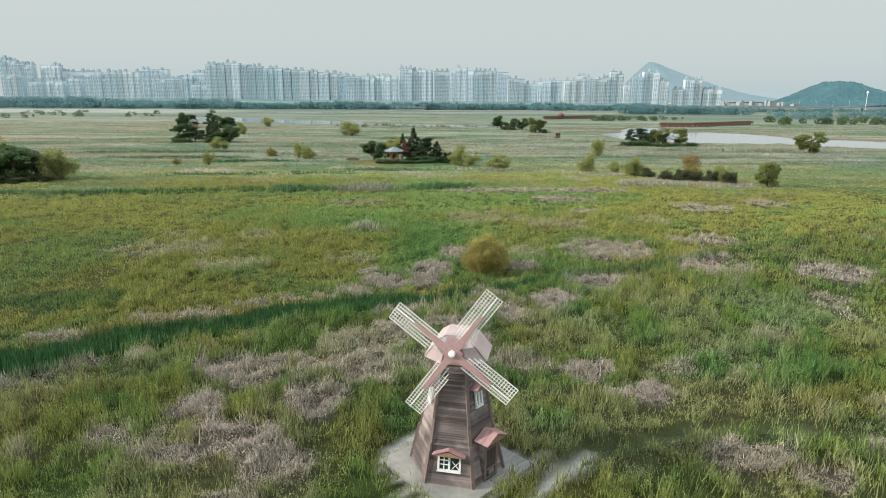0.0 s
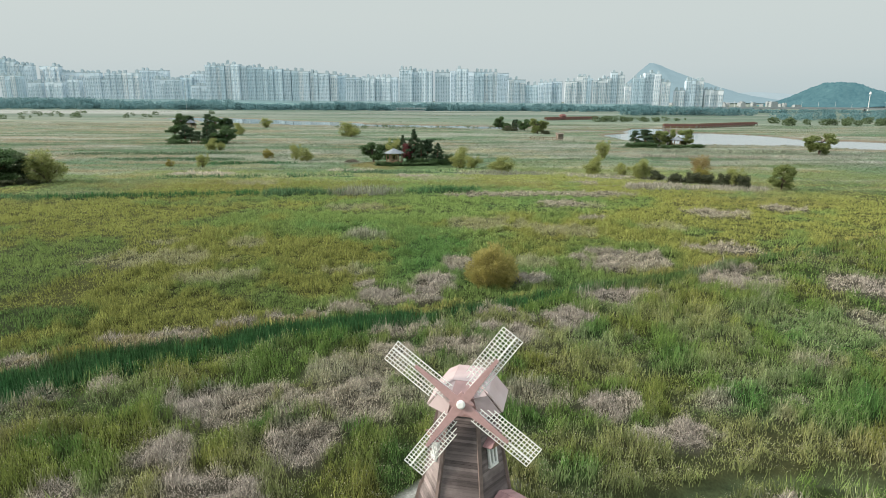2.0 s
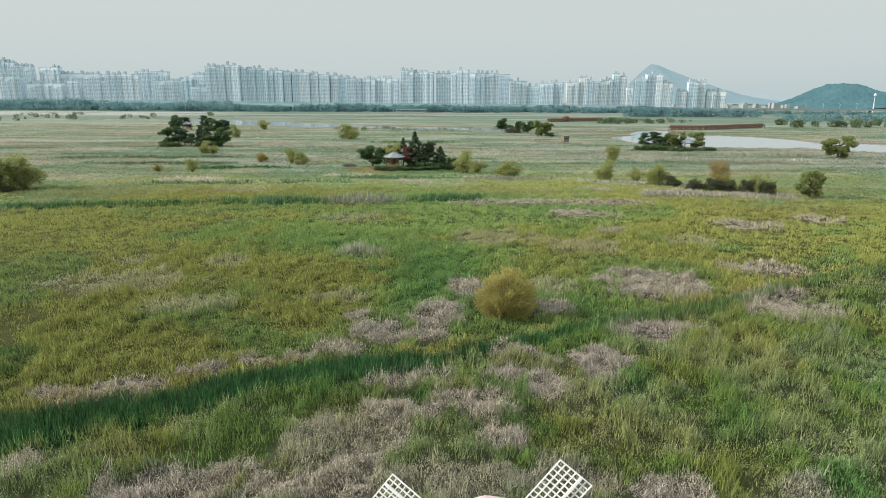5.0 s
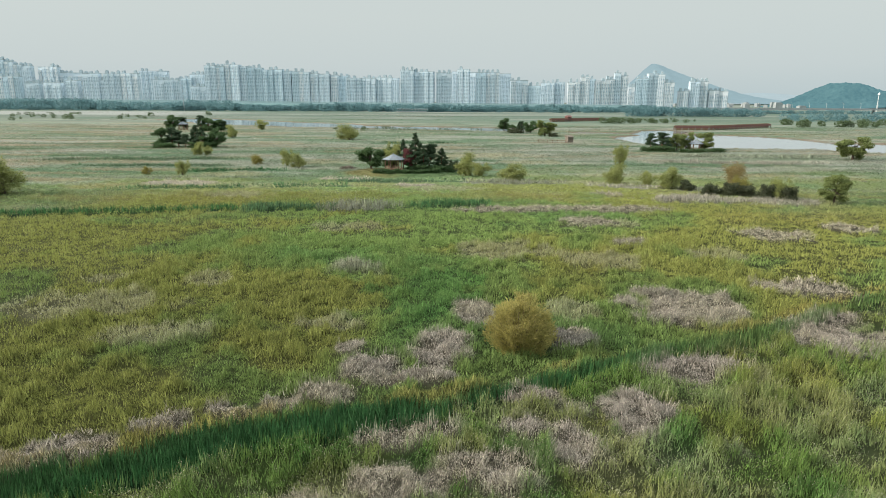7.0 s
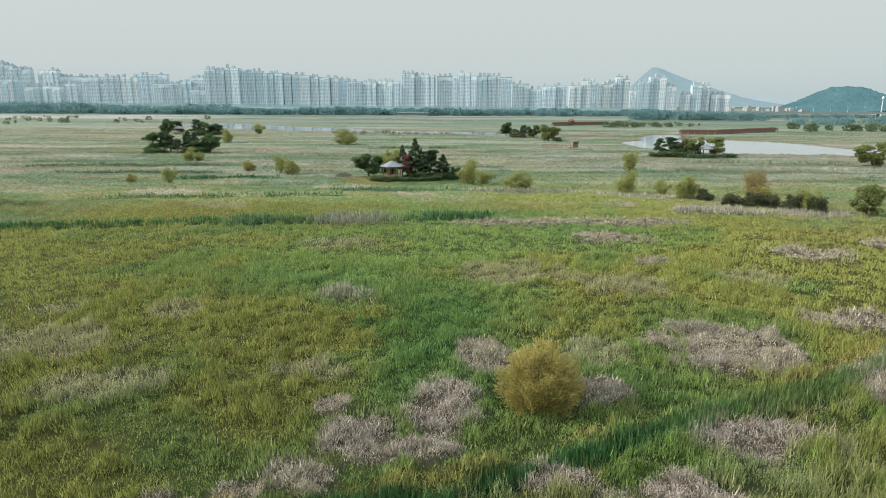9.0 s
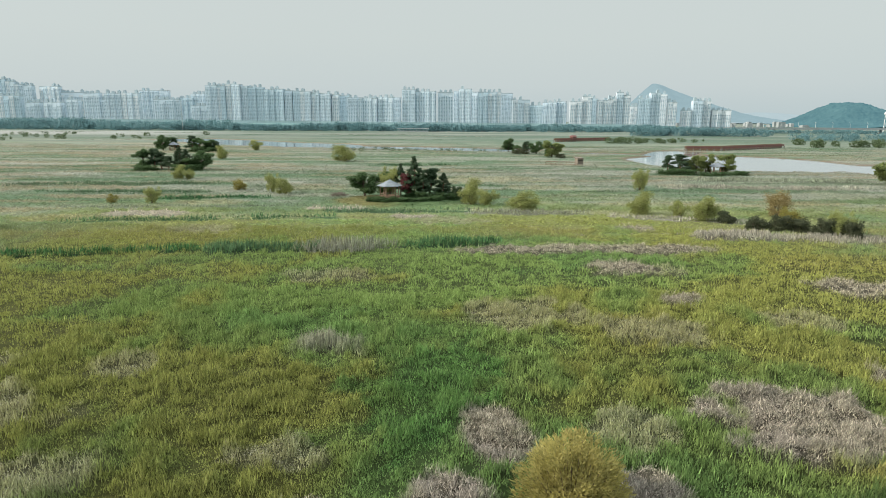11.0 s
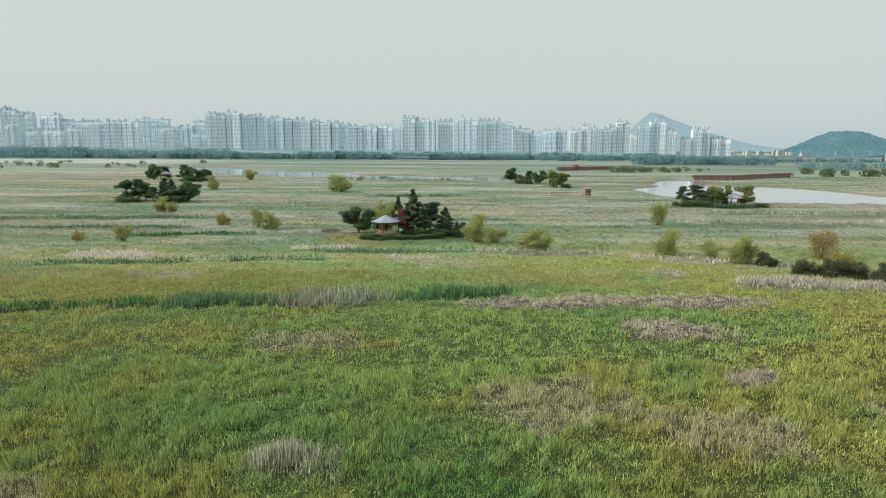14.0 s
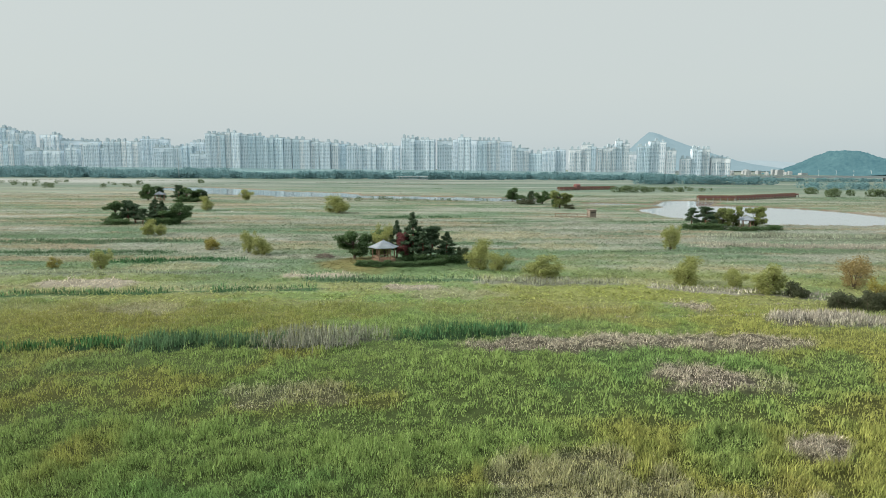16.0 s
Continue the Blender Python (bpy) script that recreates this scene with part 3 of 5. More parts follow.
# near strip (passed closest), flanks, and the land further out
ZONES = [((-30, 30, 18, 92), 1020000, 0.046, 1.0), ((-70, 70, 30, 128), 640000, 0.075, 0.85), ((-185, 185, 92, 250), 470000, 0.25, 0.55), ((-350, 350, 235, 430), 150000, 0.46, 0.6)]
meadow, distant_, lodged, flowers, reeds = [], [], [], [], []
for zi, (zone, count, width, tall) in enumerate(ZONES):
    tuft, spread = ((10, 0.17), (8, 0.24), (4, 0.4), (3, 0.8))[zi]
    x, y, r = sow(count // tuft, zone, 300 + zi)
    shade = np.repeat(r.uniform(0.70, 1.32, len(x)), tuft)          # each tuft has its own tone and height
    tallness = np.repeat(r.uniform(0.65, 1.3, len(x)), tuft)
    x, y = np.repeat(x, tuft), np.repeat(y, tuft)
    x, y = x + r.normal(0, spread, len(x)), y + r.normal(0, spread, len(x))
    if zi == 1:
        keep = ~((np.abs(x) < 30) & (y < 92))
        x, y, shade, tallness = x[keep], y[keep], shade[keep], tallness[keep]
    if zi == 2:
        keep = ~((np.abs(x) < 70) & (y < 128))
        x, y, shade, tallness = x[keep], y[keep], shade[keep], tallness[keep]
    if zi == 3:
        keep = y > 250 - 30 * r.uniform(0, 1, len(y)) ** 2
        x, y, shade, tallness = x[keep], y[keep], shade[keep], tallness[keep]
    c = cover(x, y)
    # outer zones' blade colour is raised to offset their self-shading
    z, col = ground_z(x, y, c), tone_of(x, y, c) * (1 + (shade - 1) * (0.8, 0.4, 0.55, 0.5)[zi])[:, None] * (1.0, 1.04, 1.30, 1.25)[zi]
    ok = (c["bare"] < r.uniform(0.2, 0.7, len(x))) & (c["wet"] > 1.0)
    if zi < 2:                                                      # tussocks with open dark gaps between them
        gaps = fbm(x, y, 0.75, 409, 2) * 0.7 + fbm(x * 0.55, y, 1.8, 411, 2) * 0.3
        ok &= r.uniform(0, 1, len(x)) < (0.30, 0.5)[zi] - 0.12 * c["front"] + 0.70 * step(gaps, 0.36, 0.54) + c["dry"]
    pick = r.uniform(0, 1, len(x))
    is_reed = ok & (np.maximum(c["ditch"], c["reed"]) > pick)
    is_dry = ok & ~is_reed & (c["dry"] > pick * 0.9 + 0.08)
    is_grass = ok & ~is_reed & ~is_dry
    n = len(x)
    clump = fbm(x, y, 1.1, 401) * 0.75 + fbm(x * 0.6, y, 2.6, 407) * 0.25
    hh = (0.20 + (0.50 + 0.22 * c["front"]) * step(clump, 0.36, 0.66)) * r.uniform(0.6, 1.2, n) * tall * tallness * (1 - 0.5 * c["mound"])
    ww = width * r.uniform(0.7, 1.5, n) * (1 - 0.22 * c["front"])
    s = is_grass
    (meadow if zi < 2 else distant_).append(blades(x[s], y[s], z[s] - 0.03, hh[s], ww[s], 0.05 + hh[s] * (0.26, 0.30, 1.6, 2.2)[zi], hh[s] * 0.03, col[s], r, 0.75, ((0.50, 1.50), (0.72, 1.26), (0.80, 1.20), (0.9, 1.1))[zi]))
    s = is_dry
    low = (0.14 + 0.36 * step(fbm(x, y, 0.9, 403), 0.35, 0.7)) * r.uniform(0.5, 1.3, n) * tallness
    lodged.append(blades(x[s], y[s], z[s] - 0.02, low[s], ww[s] * (0.75 if zi < 2 else 0.4), 0.07 + low[s] * 0.35, low[s] * 0.06, np.where(r.uniform(0, 1, (s.sum(), 1)) < 0.42, col[s] * 1.4, col[s] * 0.72), r, 0.75))
    if zi < 2:
        jx, jy = r.normal(0, 0.14, n), r.normal(0, 0.14, n)
        lodged.append(blades((x + jx)[s], (y + jy)[s], z[s] - 0.02, low[s] * 0.8, ww[s] * 0.75, 0.10 + low[s] * 0.5, low[s] * 0.06, np.where(r.uniform(0, 1, (s.sum(), 1)) < 0.35, col[s] * 1.3, col[s] * 0.68), r, 0.6))
    s = is_reed
    rh = np.where(c["ditch"] > c["reed"], 0.85 + 0.35 * fbm(x, y, 2.5, 405), c["reed_h"] * (0.45 + 0.5 * c["reed"])) * r.uniform(0.5, 1.15, n)
    reeds.append(blades(x[s], y[s], z[s] - 0.03, rh[s], ww[s] * (1.15 if zi < 2 else 0.5), 0.05 + rh[s] * 0.13, rh[s] * 0.02, col[s], r, 0.7, (0.4, 1.7)))
    if zi == 0:
        s = is_reed & (pick < 0.6)
        jx, jy = r.normal(0, 0.25, n), r.normal(0, 0.25, n)
        reeds.append(blades((x + jx)[s], (y + jy)[s], z[s] - 0.03, rh[s], ww[s], 0.05 + rh[s] * 0.13, rh[s] * 0.02, col[s], r, 0.7, (0.4, 1.7)))
    # flower heads over the weeds
    bloom = np.clip(c["white"] * (1.5 - 0.6 * c["front"]) + c["yellow"] * 0.35 + c["front"] * 0.62 + c["dry"] * 0.50, 0, 1) * (1 - c["far"] * 0.6)
    s = ok & ~is_reed & (bloom * (0.48, 0.32, 0.12, 0.0)[zi] > r.uniform(0, 1, n))
    white = (r.uniform(0, 1, n) < 0.35 + 0.5 * c["white"])[:, None]
    petal = np.where(white, rgb(0.42, 0.405, 0.310), rgb(0.31, 0.305, 0.165))
    petal = np.where((c["dry"] > 0.5)[:, None], rgb(0.50, 0.435, 0.385), petal)
    flowers.append(dots(x[s], y[s], (z + np.where(is_dry, low, hh) * 0.95 + 0.05)[s], ((0.019, 0.040, 0.07, 0.1)[zi] * r.uniform(0.6, 1.5, n))[s], petal[s], r))

# reed lines: the charted bands, and thin broken lines across the outer marsh
r = np.random.default_rng(345)
lines = [(*b, 18) for b in BANDS]
yy_ = 122.0
while yy_ < 800:
    xc, half = r.uniform(-0.6, 0.6) * yy_, r.uniform(12, 34) * (0.7 + yy_ / 300)
    tilt = r.uniform(-0.03, 0.12)
    lines.append((xc - half, yy_ - half * tilt, xc + half, yy_ + half * tilt, r.uniform(0.25, 0.6) * (0.7 + yy_ / 400), r.uniform(0.22, 0.42) * (1 if yy_ < 420 else 1.7), r.choice((0.05, 0.2, 0.35, 0.6, 0.9)), 16 if yy_ < 420 else 2.5))
    yy_ += r.uniform(6, 13) * (1 if yy_ < 420 else 2.2)
for x0, y0, x1, y1, w, h, pale, dens in lines:
    n = int(math.hypot(x1 - x0, y1 - y0) * w * 2 * dens)
    k, off = r.uniform(0, 1, n), r.normal(0, 0.45, n) * w
    x, y = x0 + (x1 - x0) * k, y0 + (y1 - y0) * k + off
    y = y + (fbm(x, y0 + 0 * x, 14, 347) - 0.5) * w * 5
    fade = np.minimum(k, 1 - k) * 5 > r.uniform(0, 1, n)
    keep = fade & (fbm(x, y, 7, 349) > 0.36) & (water_dist(x, y) > 2) & (np.hypot((x - MOUND[0]) / MOUND[2], (y - MOUND[1]) / MOUND[3]) > 0.9)
    x, y, n = x[keep], y[keep], int(keep.sum())
    hh = h * r.uniform(0.45, 1.1, n) * (0.35 + 0.9 * fbm(x, y, 3.5, 351)) * (0.5 + 0.5 * step(np.minimum(k, 1 - k)[keep], 0, 0.15))
    tone = np.broadcast_to(REEDGREEN * 1.15 + (REEDPALE - REEDGREEN * 1.15) * pale, (n, 3))
    reeds.append(blades(x, y, np.full(n, 0.0), hh * 1.0, np.full(n, 0.08 + 0.05 * (y0 > 150) + 0.5 * (y0 > 420)), 0.05 + hh * 0.12, hh * 0.08, tone, r, 0.6, (0.7, 1.35)))

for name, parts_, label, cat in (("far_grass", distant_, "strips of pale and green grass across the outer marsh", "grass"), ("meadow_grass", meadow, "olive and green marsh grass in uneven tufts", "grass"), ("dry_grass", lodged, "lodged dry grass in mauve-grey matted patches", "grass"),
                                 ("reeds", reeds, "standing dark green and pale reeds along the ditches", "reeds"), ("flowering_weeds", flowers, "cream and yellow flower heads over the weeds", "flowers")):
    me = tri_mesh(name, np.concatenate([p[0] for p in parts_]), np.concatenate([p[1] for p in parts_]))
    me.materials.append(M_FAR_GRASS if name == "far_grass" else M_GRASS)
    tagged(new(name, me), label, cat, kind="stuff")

# ---- water ----
M_WATER = material("pond_water", (0.22, 0.25, 0.25), 0.06, vary=0.1, grain=0.6, bump=0.02, spec=0.5)
for nm, x0, x1, y0, y1, lab in (("water_pond", 60, 300, 165, 385, "still pale grey pond reflecting the sky"), ("water_inlet", -245, 60, 335, 560, "long shallow inlet of still grey water")):
    bm = bmesh.new()
    bm.faces.new([bm.verts.new(p) for p in ((x0, y0, -0.28), (x1, y0, -0.28), (x1, y1, -0.28), (x0, y1, -0.28))])
    tagged(part(nm, bm, M_WATER, None), lab, "water", kind="structure")

# ---- windmill ----
HEX = [math.radians(a) for a in (-120, -60, 0, 60, 120, 180)]
MILL_Z, R_FOOT, R_BREAK, R_TOP, Z_BREAK, Z_TOP = 0.14, 2.12, 1.66, 0.98, 1.75, 5.35


def mill_radius(z):
    if z < Z_BREAK:
        return R_FOOT + (R_BREAK + 0.06 - R_FOOT) * z / Z_BREAK
    return R_BREAK + (R_TOP - R_BREAK) * (z - Z_BREAK) / (Z_TOP - Z_BREAK)


def ring(r, z):
    return [Vector((r * math.cos(a), r * math.sin(a), z)) for a in HEX]


def face_frame(i, z):
    """On face i (0 is the front) at height z: the middle, the way along it and the way out."""
    p = ring(mill_radius(z), z)
    a, b = p[i], p[(i + 1) % 6]
    along = (b - a).normalized()
    q = ring(mill_radius(z + 0.05), z + 0.05)
    up = ((q[i] + q[(i + 1) % 6]) / 2 - (a + b) / 2).normalized()
    return (a + b) / 2, along, along.cross(up), up, (b - a).length


def gabled_hood(parent, m, width, depth, rise, tiles):
    """A small two-sided roof of shingle strips over a window or door."""
    hood = part("hood", prism_bm([(-width / 2, 0, 0), (width / 2, 0, 0), (width / 2, -depth, -0.06), (-width / 2, -depth, -0.06)],
                                 [(-0.04, 0, rise - 0.03), (0.04, 0, rise - 0.03), (0.04, -depth, rise - 0.08), (-0.04, -depth, rise - 0.08)]), M_TIMBER, parent, "gabled hood with rose shingles")
    hood.matrix_basis = m
    for side in (-1, 1):
        for k in range(tiles):
            a = Vector((side * 0.0, 0, rise))
            b = Vector((side * (width / 2 + 0.06), 0, -0.03))
            y0, y1 = -depth * k / tiles + 0.012, -depth * (k + 1) / tiles - 0.012
            lift = Vector((side * rise, 0, width / 2)).normalized() * 0.035
            q = [a + Vector((0, y0, 0)), b + Vector((0, y0, 0)), b + Vector((0, y1, -0.015)), a + Vector((0, y1, -0.015))]
            part("shingle", prism_bm(q if side < 0 else q[::-1], [v + lift for v in (q if side < 0 else q[::-1])]), M_SHINGLE, hood)
    return hood


def sash_window(parent, m, w, h, panes, cross=False):
    """A white casement: outer frame, bars and glass; panes: (columns, rows) of the first leaf."""
    win = part("window", box_bm(w, 0.05, h, Matrix.Translation((0, 0.02, 0))), M_GLASS, parent, "white-framed casement window with dark glass")
    win.matrix_basis = m
    fr = bmesh.new()
    t = 0.085
    for bx, bz, sx, sz in ((-w / 2 + t / 2, 0, t, h), (w / 2 - t / 2, 0, t, h), (0, 0, w, t), (0, h - t, w, t), (0, 0, t, h)):
        box_bm(sx, 0.10, sz, Matrix.Translation((bx, -0.03, bz)), bm=fr)
    part("frame", fr, M_WHITE, win, "thick white painted frame")
    bars = bmesh.new()
    cols, rows = panes
    half = w / 2 - 1.5 * t
    for k in range(1, cols):
        box_bm(0.035, 0.05, h - 2 * t, Matrix.Translation((-w / 2 + t + half * k / cols, -0.02, t)), bm=bars)
    for k in range(1, rows):
        box_bm(half, 0.05, 0.035, Matrix.Translation((-w / 2 + t + half / 2, -0.02, t + (h - 2 * t) * k / rows)), bm=bars)
    if cross:
        for s in (-1, 1):
            bar_bm((t + half * 0.5 - s * half * 0.42, -0.02, t + 0.03), (t + half * 0.5 + s * half * 0.42, -0.02, h * 0.62), 0.03, 0.03, bm=bars)
    part("glazing_bars", bars, M_WHITE, win)
    sill = part("sill", box_bm(w + 0.06, 0.10, 0.03, Matrix.Translation((0, -0.03, -0.03))), M_WHITE, win)
    return win


def build_windmill():
    base = pose(MILL[0], MILL[1], MILL_Z, 0, 0, MILL_TURN)
    mill = thing("windmill", base, "small wooden windmill with white lattice sails and rose cap", "windmill")
    inset = 0.06
    core = part("tower_wall", prism_bm(ring(R_FOOT - inset, 0), ring(mill_radius(Z_BREAK) - inset, Z_BREAK)), M_CORE, mill, "tapered six-sided tower of weathered planks")
    part("upper_wall", prism_bm(ring(mill_radius(Z_BREAK) - inset, Z_BREAK - 0.02), ring(R_TOP - inset, Z_TOP)), M_CORE, mill)
    r = random.Random(5)
    pitch = 0.112
    for i in range(6):
        z = 0.0
        while z < Z_TOP - 0.05:
            z1 = min(z + pitch, Z_TOP)
            lo, hi = ring(mill_radius(z + 0.001), z), ring(mill_radius(z1 - 0.016), z1 - 0.016)
            a0, b0, a1, b1 = lo[i], lo[(i + 1) % 6], hi[i], hi[(i + 1) % 6]
            along = (b0 - a0).normalized()
            out = along.cross(Vector((0, 0, 1))).normalized()
            gap = 0.05
            a0, b0, a1, b1 = a0 + along * gap, b0 - along * gap, a1 + along * gap, b1 - along * gap
            back, proud = -out * 0.055, out * (0.012 + 0.012 * r.random())
            drop = Vector((0, 0, r.uniform(-0.006, 0.006)))
            quad = [a0 + back, b0 + back, b1 + back, a1 + back]
            face = [a0 + proud + out * 0.012 + drop, b0 + proud + out * 0.012 + drop, b1 + proud * 0.4, a1 + proud * 0.4]
            part("plank", prism_bm(quad, face), M_PLANK, core)
            z = z1
    # boards down the six corners, and the belt where the slope breaks
    for i in range(6):
        lower = bar_bm(ring(R_FOOT + 0.02, 0)[i], ring(mill_radius(Z_BREAK - 0.01) + 0.02, Z_BREAK)[i], 0.15, 0.15)
        part("corner_board", lower, M_POST, mill)
        part("corner_board", bar_bm(ring(R_BREAK + 0.02, Z_BREAK)[i], ring(R_TOP + 0.02, Z_TOP)[i], 0.13, 0.13), M_POST, mill)
    # windows with hoods
    def on_face(i, z, out=0.05, side=0.0):
        mid, along, normal, up, _ = face_frame(i, z)
        m = Matrix((along, -normal, up)).transposed().to_4x4()
        m.translation = mid + normal * out + along * side
        return m
    sash_window(mill, on_face(0, 0.62), 1.02, 0.74, (2, 3), True)
    gabled_hood(mill, on_face(0, 1.40, 0.06), 1.30, 0.34, 0.22, 4)
    sash_window(mill, on_face(1, 3.25), 0.46, 0.80, (1, 1))
    gabled_hood(mill, on_face(1, 4.12, 0.05), 0.72, 0.36, 0.24, 3)
    sash_window(mill, on_face(5, 3.25), 0.46, 0.80, (1, 1))
    gabled_hood(mill, on_face(5, 4.12, 0.05), 0.72, 0.36, 0.24, 3)
    # the upright porch with the door
    mid, along, _, _, _ = face_frame(1, 0.0)
    out = along.cross(Vector((0, 0, 1))).normalized()
    pm = Matrix((along, -out, Vector((0, 0, 1)))).transposed().to_4x4()
    pm.translation = mid + along * 0.06
    porch = part("porch", box_bm(0.86, 0.95, 1.95, Matrix.Translation((0, 0.44, 0))), M_CORE, mill, "upright plank porch round the door")
    porch.matrix_basis = pm
    for side in (-1, 1):
        for k in range(13):
            part("plank", box_bm(0.03, 0.95, 0.14, Matrix.Translation((side * 0.44, 0.44, 0.002 + 0.148 * k))), M_PLANK, porch)
        part("jamb", box_bm(0.12, 0.07, 1.95, Matrix.Translation((side * 0.38, -0.06, 0))), M_POST, porch)
    door = part("door", box_bm(0.64, 0.05, 1.74, Matrix.Translation((0, -0.055, 0.03))), M_CORE, mill, "narrow dark plank door with a carved lower panel")
    door.matrix_basis = pm
    for k in range(5):
        part("door_board", box_bm(0.112, 0.02, 1.70, Matrix.Translation((-0.25 + 0.125 * k, -0.09, 0.05))), M_DOOR, door)
    for z in (0.12, 0.52, 1.50):
        part("rail", box_bm(0.62, 0.03, 0.06, Matrix.Translation((0, -0.11, z))), M_POST, door)
    part("door_plate", box_bm(0.34, 0.012, 0.22, Matrix.Translation((0, -0.116, 0.26))), M_CONCRETE, door)
    gabled_hood(mill, pm @ Matrix.Translation((0, 0.30, 1.98)), 1.30, 0.72, 0.30, 6)
    # cap: broad side sheets, hipped rose front, flat ridge
    cap = part("cap", prism_bm([(-1.26, -0.58, 5.30), (-0.52, -0.90, 5.18), (0.52, -0.90, 5.18), (1.26, -0.58, 5.30), (1.26, 1.05, 5.30), (-1.26, 1.05, 5.30)],
                               [(-0.74, -0.62, 6.04), (-0.36, -0.70, 6.10), (0.36, -0.70, 6.10), (0.74, -0.62, 6.04), (0.74, 0.85, 6.04), (-0.74, 0.85, 6.04)]), M_ROSE, mill, "rose-painted boarded cap with pale sheets")
    def sheet(name, pts, mat, thick=0.05):
        a, b, c_, d = [Vector(p) for p in pts]
        nrm = (b - a).cross(d - a).normalized() * thick
        part(name, prism_bm([a, b, c_, d], [v + nrm for v in (a, b, c_, d)]), mat, cap)
    for s in (-1, 1):
        q = [(s * 1.34, -0.60, 5.34), (s * 1.34, 1.12, 5.34), (s * 0.82, 0.95, 6.06), (s * 0.82, -0.74, 6.06)]
        sheet("roof_sheet", q if s > 0 else q[::-1], M_ROSE_PALE)
        q = [(s * 0.83, -0.74, 6.06), (s * 0.83, 0.95, 6.06), (s * 0.43, 0.82, 6.32), (s * 0.43, -0.48, 6.32)]
        sheet("roof_sheet", q if s > 0 else q[::-1], M_ROSE_PALE)
        q = [(s * 1.32, -0.64, 5.34), (s * 0.82, -0.77, 6.04), (s * 0.38, -0.96, 5.98), (s * 0.56, -1.00, 5.24)]
        sheet("front_panel", q[::-1] if s > 0 else q, M_ROSE_PALE)
        q = [(s * 0.83, -0.78, 6.02), (s * 0.46, -0.46, 6.31), (s * 0.33, -0.48, 6.31), (s * 0.37, -1.00, 5.97)]
        sheet("hip_cheek", q[::-1] if s > 0 else q, M_ROSE_PALE)
    sheet("roof_sheet", [(-0.45, -0.48, 6.31), (0.45, -0.48, 6.31), (0.45, 0.82, 6.31), (-0.45, 0.82, 6.31)], M_ROSE_PALE)
    sheet("hip_sheet", [(-0.42, -1.06, 5.98), (0.42, -1.06, 5.98), (0.34, -0.50, 6.32), (-0.34, -0.50, 6.32)], M_ROSE)
    sheet("front_boards", [(-0.54, -0.93, 5.22), (0.54, -0.93, 5.22), (0.38, -0.92, 5.98), (-0.38, -0.92, 5.98)], M_ROSE, 0.04)
    # sails, leaning back a little with the shaft
    rotor = part("rotor", tube_bm([(0, 0.75, 0), (0, 0.05, 0), (0, -0.10, 0)], [0.09, 0.09, 0.09], 10), M_TIMBER, mill, "four-armed rotor with white lattice sails")
    rotor.matrix_basis = Matrix.Translation((0, -1.23, 5.86)) @ pose(0, 0, 0, -6.9)
    part("hub_disc", tube_bm([(0, -0.06, 0), (0, -0.16, 0), (0, -0.19, 0)], [0.15, 0.15, 0.10], 18), M_WHITE, rotor, "round white hub disc")
    part("hub_block", box_bm(0.62, 0.10, 0.62, Matrix.Translation((0, -0.01, 0)) @ pose(0, 0, 0, 0, 45) @ Matrix.Translation((0, 0, -0.31))), M_ROSE, rotor)
    tip, ccw, cw = 3.05, 0.548, 0.272
    for k in range(4):
        turn = pose(0, 0, 0, 0, -(54.5 + 90 * k - 90))          # the sail's own z runs out along the arm
        arm = prism_bm([(-0.17, -0.07, 0.10), (0.17, -0.07, 0.10), (0.17, 0.02, 0.10), (-0.17, 0.02, 0.10)],
                       [(-0.055, -0.05, 2.05), (0.055, -0.05, 2.05), (0.055, 0.02, 2.05), (-0.055, 0.02, 2.05)])
        ob = part("sail_arm", arm, M_ROSE, rotor, "tapered rose arm")
        ob.matrix_basis = turn
        spar = part("sail_spar", box_bm(0.06, 0.04, tip - 2.0, Matrix.Translation((0, -0.01, 2.0))), M_WHITE, rotor)
        spar.matrix_basis = turn
        lat = bmesh.new()
        xs = [-ccw + (ccw + cw) * j / 6 for j in range(7)]
        for j, xx in enumerate(xs):
            start = 0.62 if abs(xx) < 0.30 else 0.62 + (abs(xx) - 0.25) * 1.3
            box_bm(0.028, 0.022, tip - start, Matrix.Translation((xx, 0.035, start)), bm=lat)
        n = 18
        for j in range(n + 1):
            zz = 0.70 + (tip - 0.70) * j / n
            reach_l = -ccw if zz > 0.62 + (ccw - 0.25) * 1.3 else -0.28
            box_bm(cw - reach_l, 0.022, 0.028, Matrix.Translation(((cw + reach_l) / 2, 0.052, zz - 0.014)), bm=lat)
        ob = part("lattice", lat, M_WHITE, rotor, "white slatted lattice")
        ob.matrix_basis = turn
    return mill


build_windmill()

# platform under the mill
plat = thing("platform", pose(MILL[0], MILL[1] - 0.03, -0.10, 0, 0, 42.9), "square pale concrete platform with grey boards", "platform")
part("slab", box_bm(5.1, 5.1, 0.21, None, 0.03), M_CONCRETE, plat)
part("screed", box_bm(2.60, 5.04, 0.03, Matrix.Translation((-1.22, 0, 0.208))), M_CONCRETE, plat)
for k in range(34):
    board = part("deck_board", box_bm(2.40, 0.136, 0.03), M_DECK, plat)
    board.matrix_basis = pose(1.30, -2.44 + 0.148 * k, 0.208)

# ---- trees ----
def leaf_material(name, col, vary=0.45):
    return material(name, col, 0.6, vary=vary, grain=0.7, bump=0, random_by="island", translucent=0.4, spec=0.2, bend=0.35)


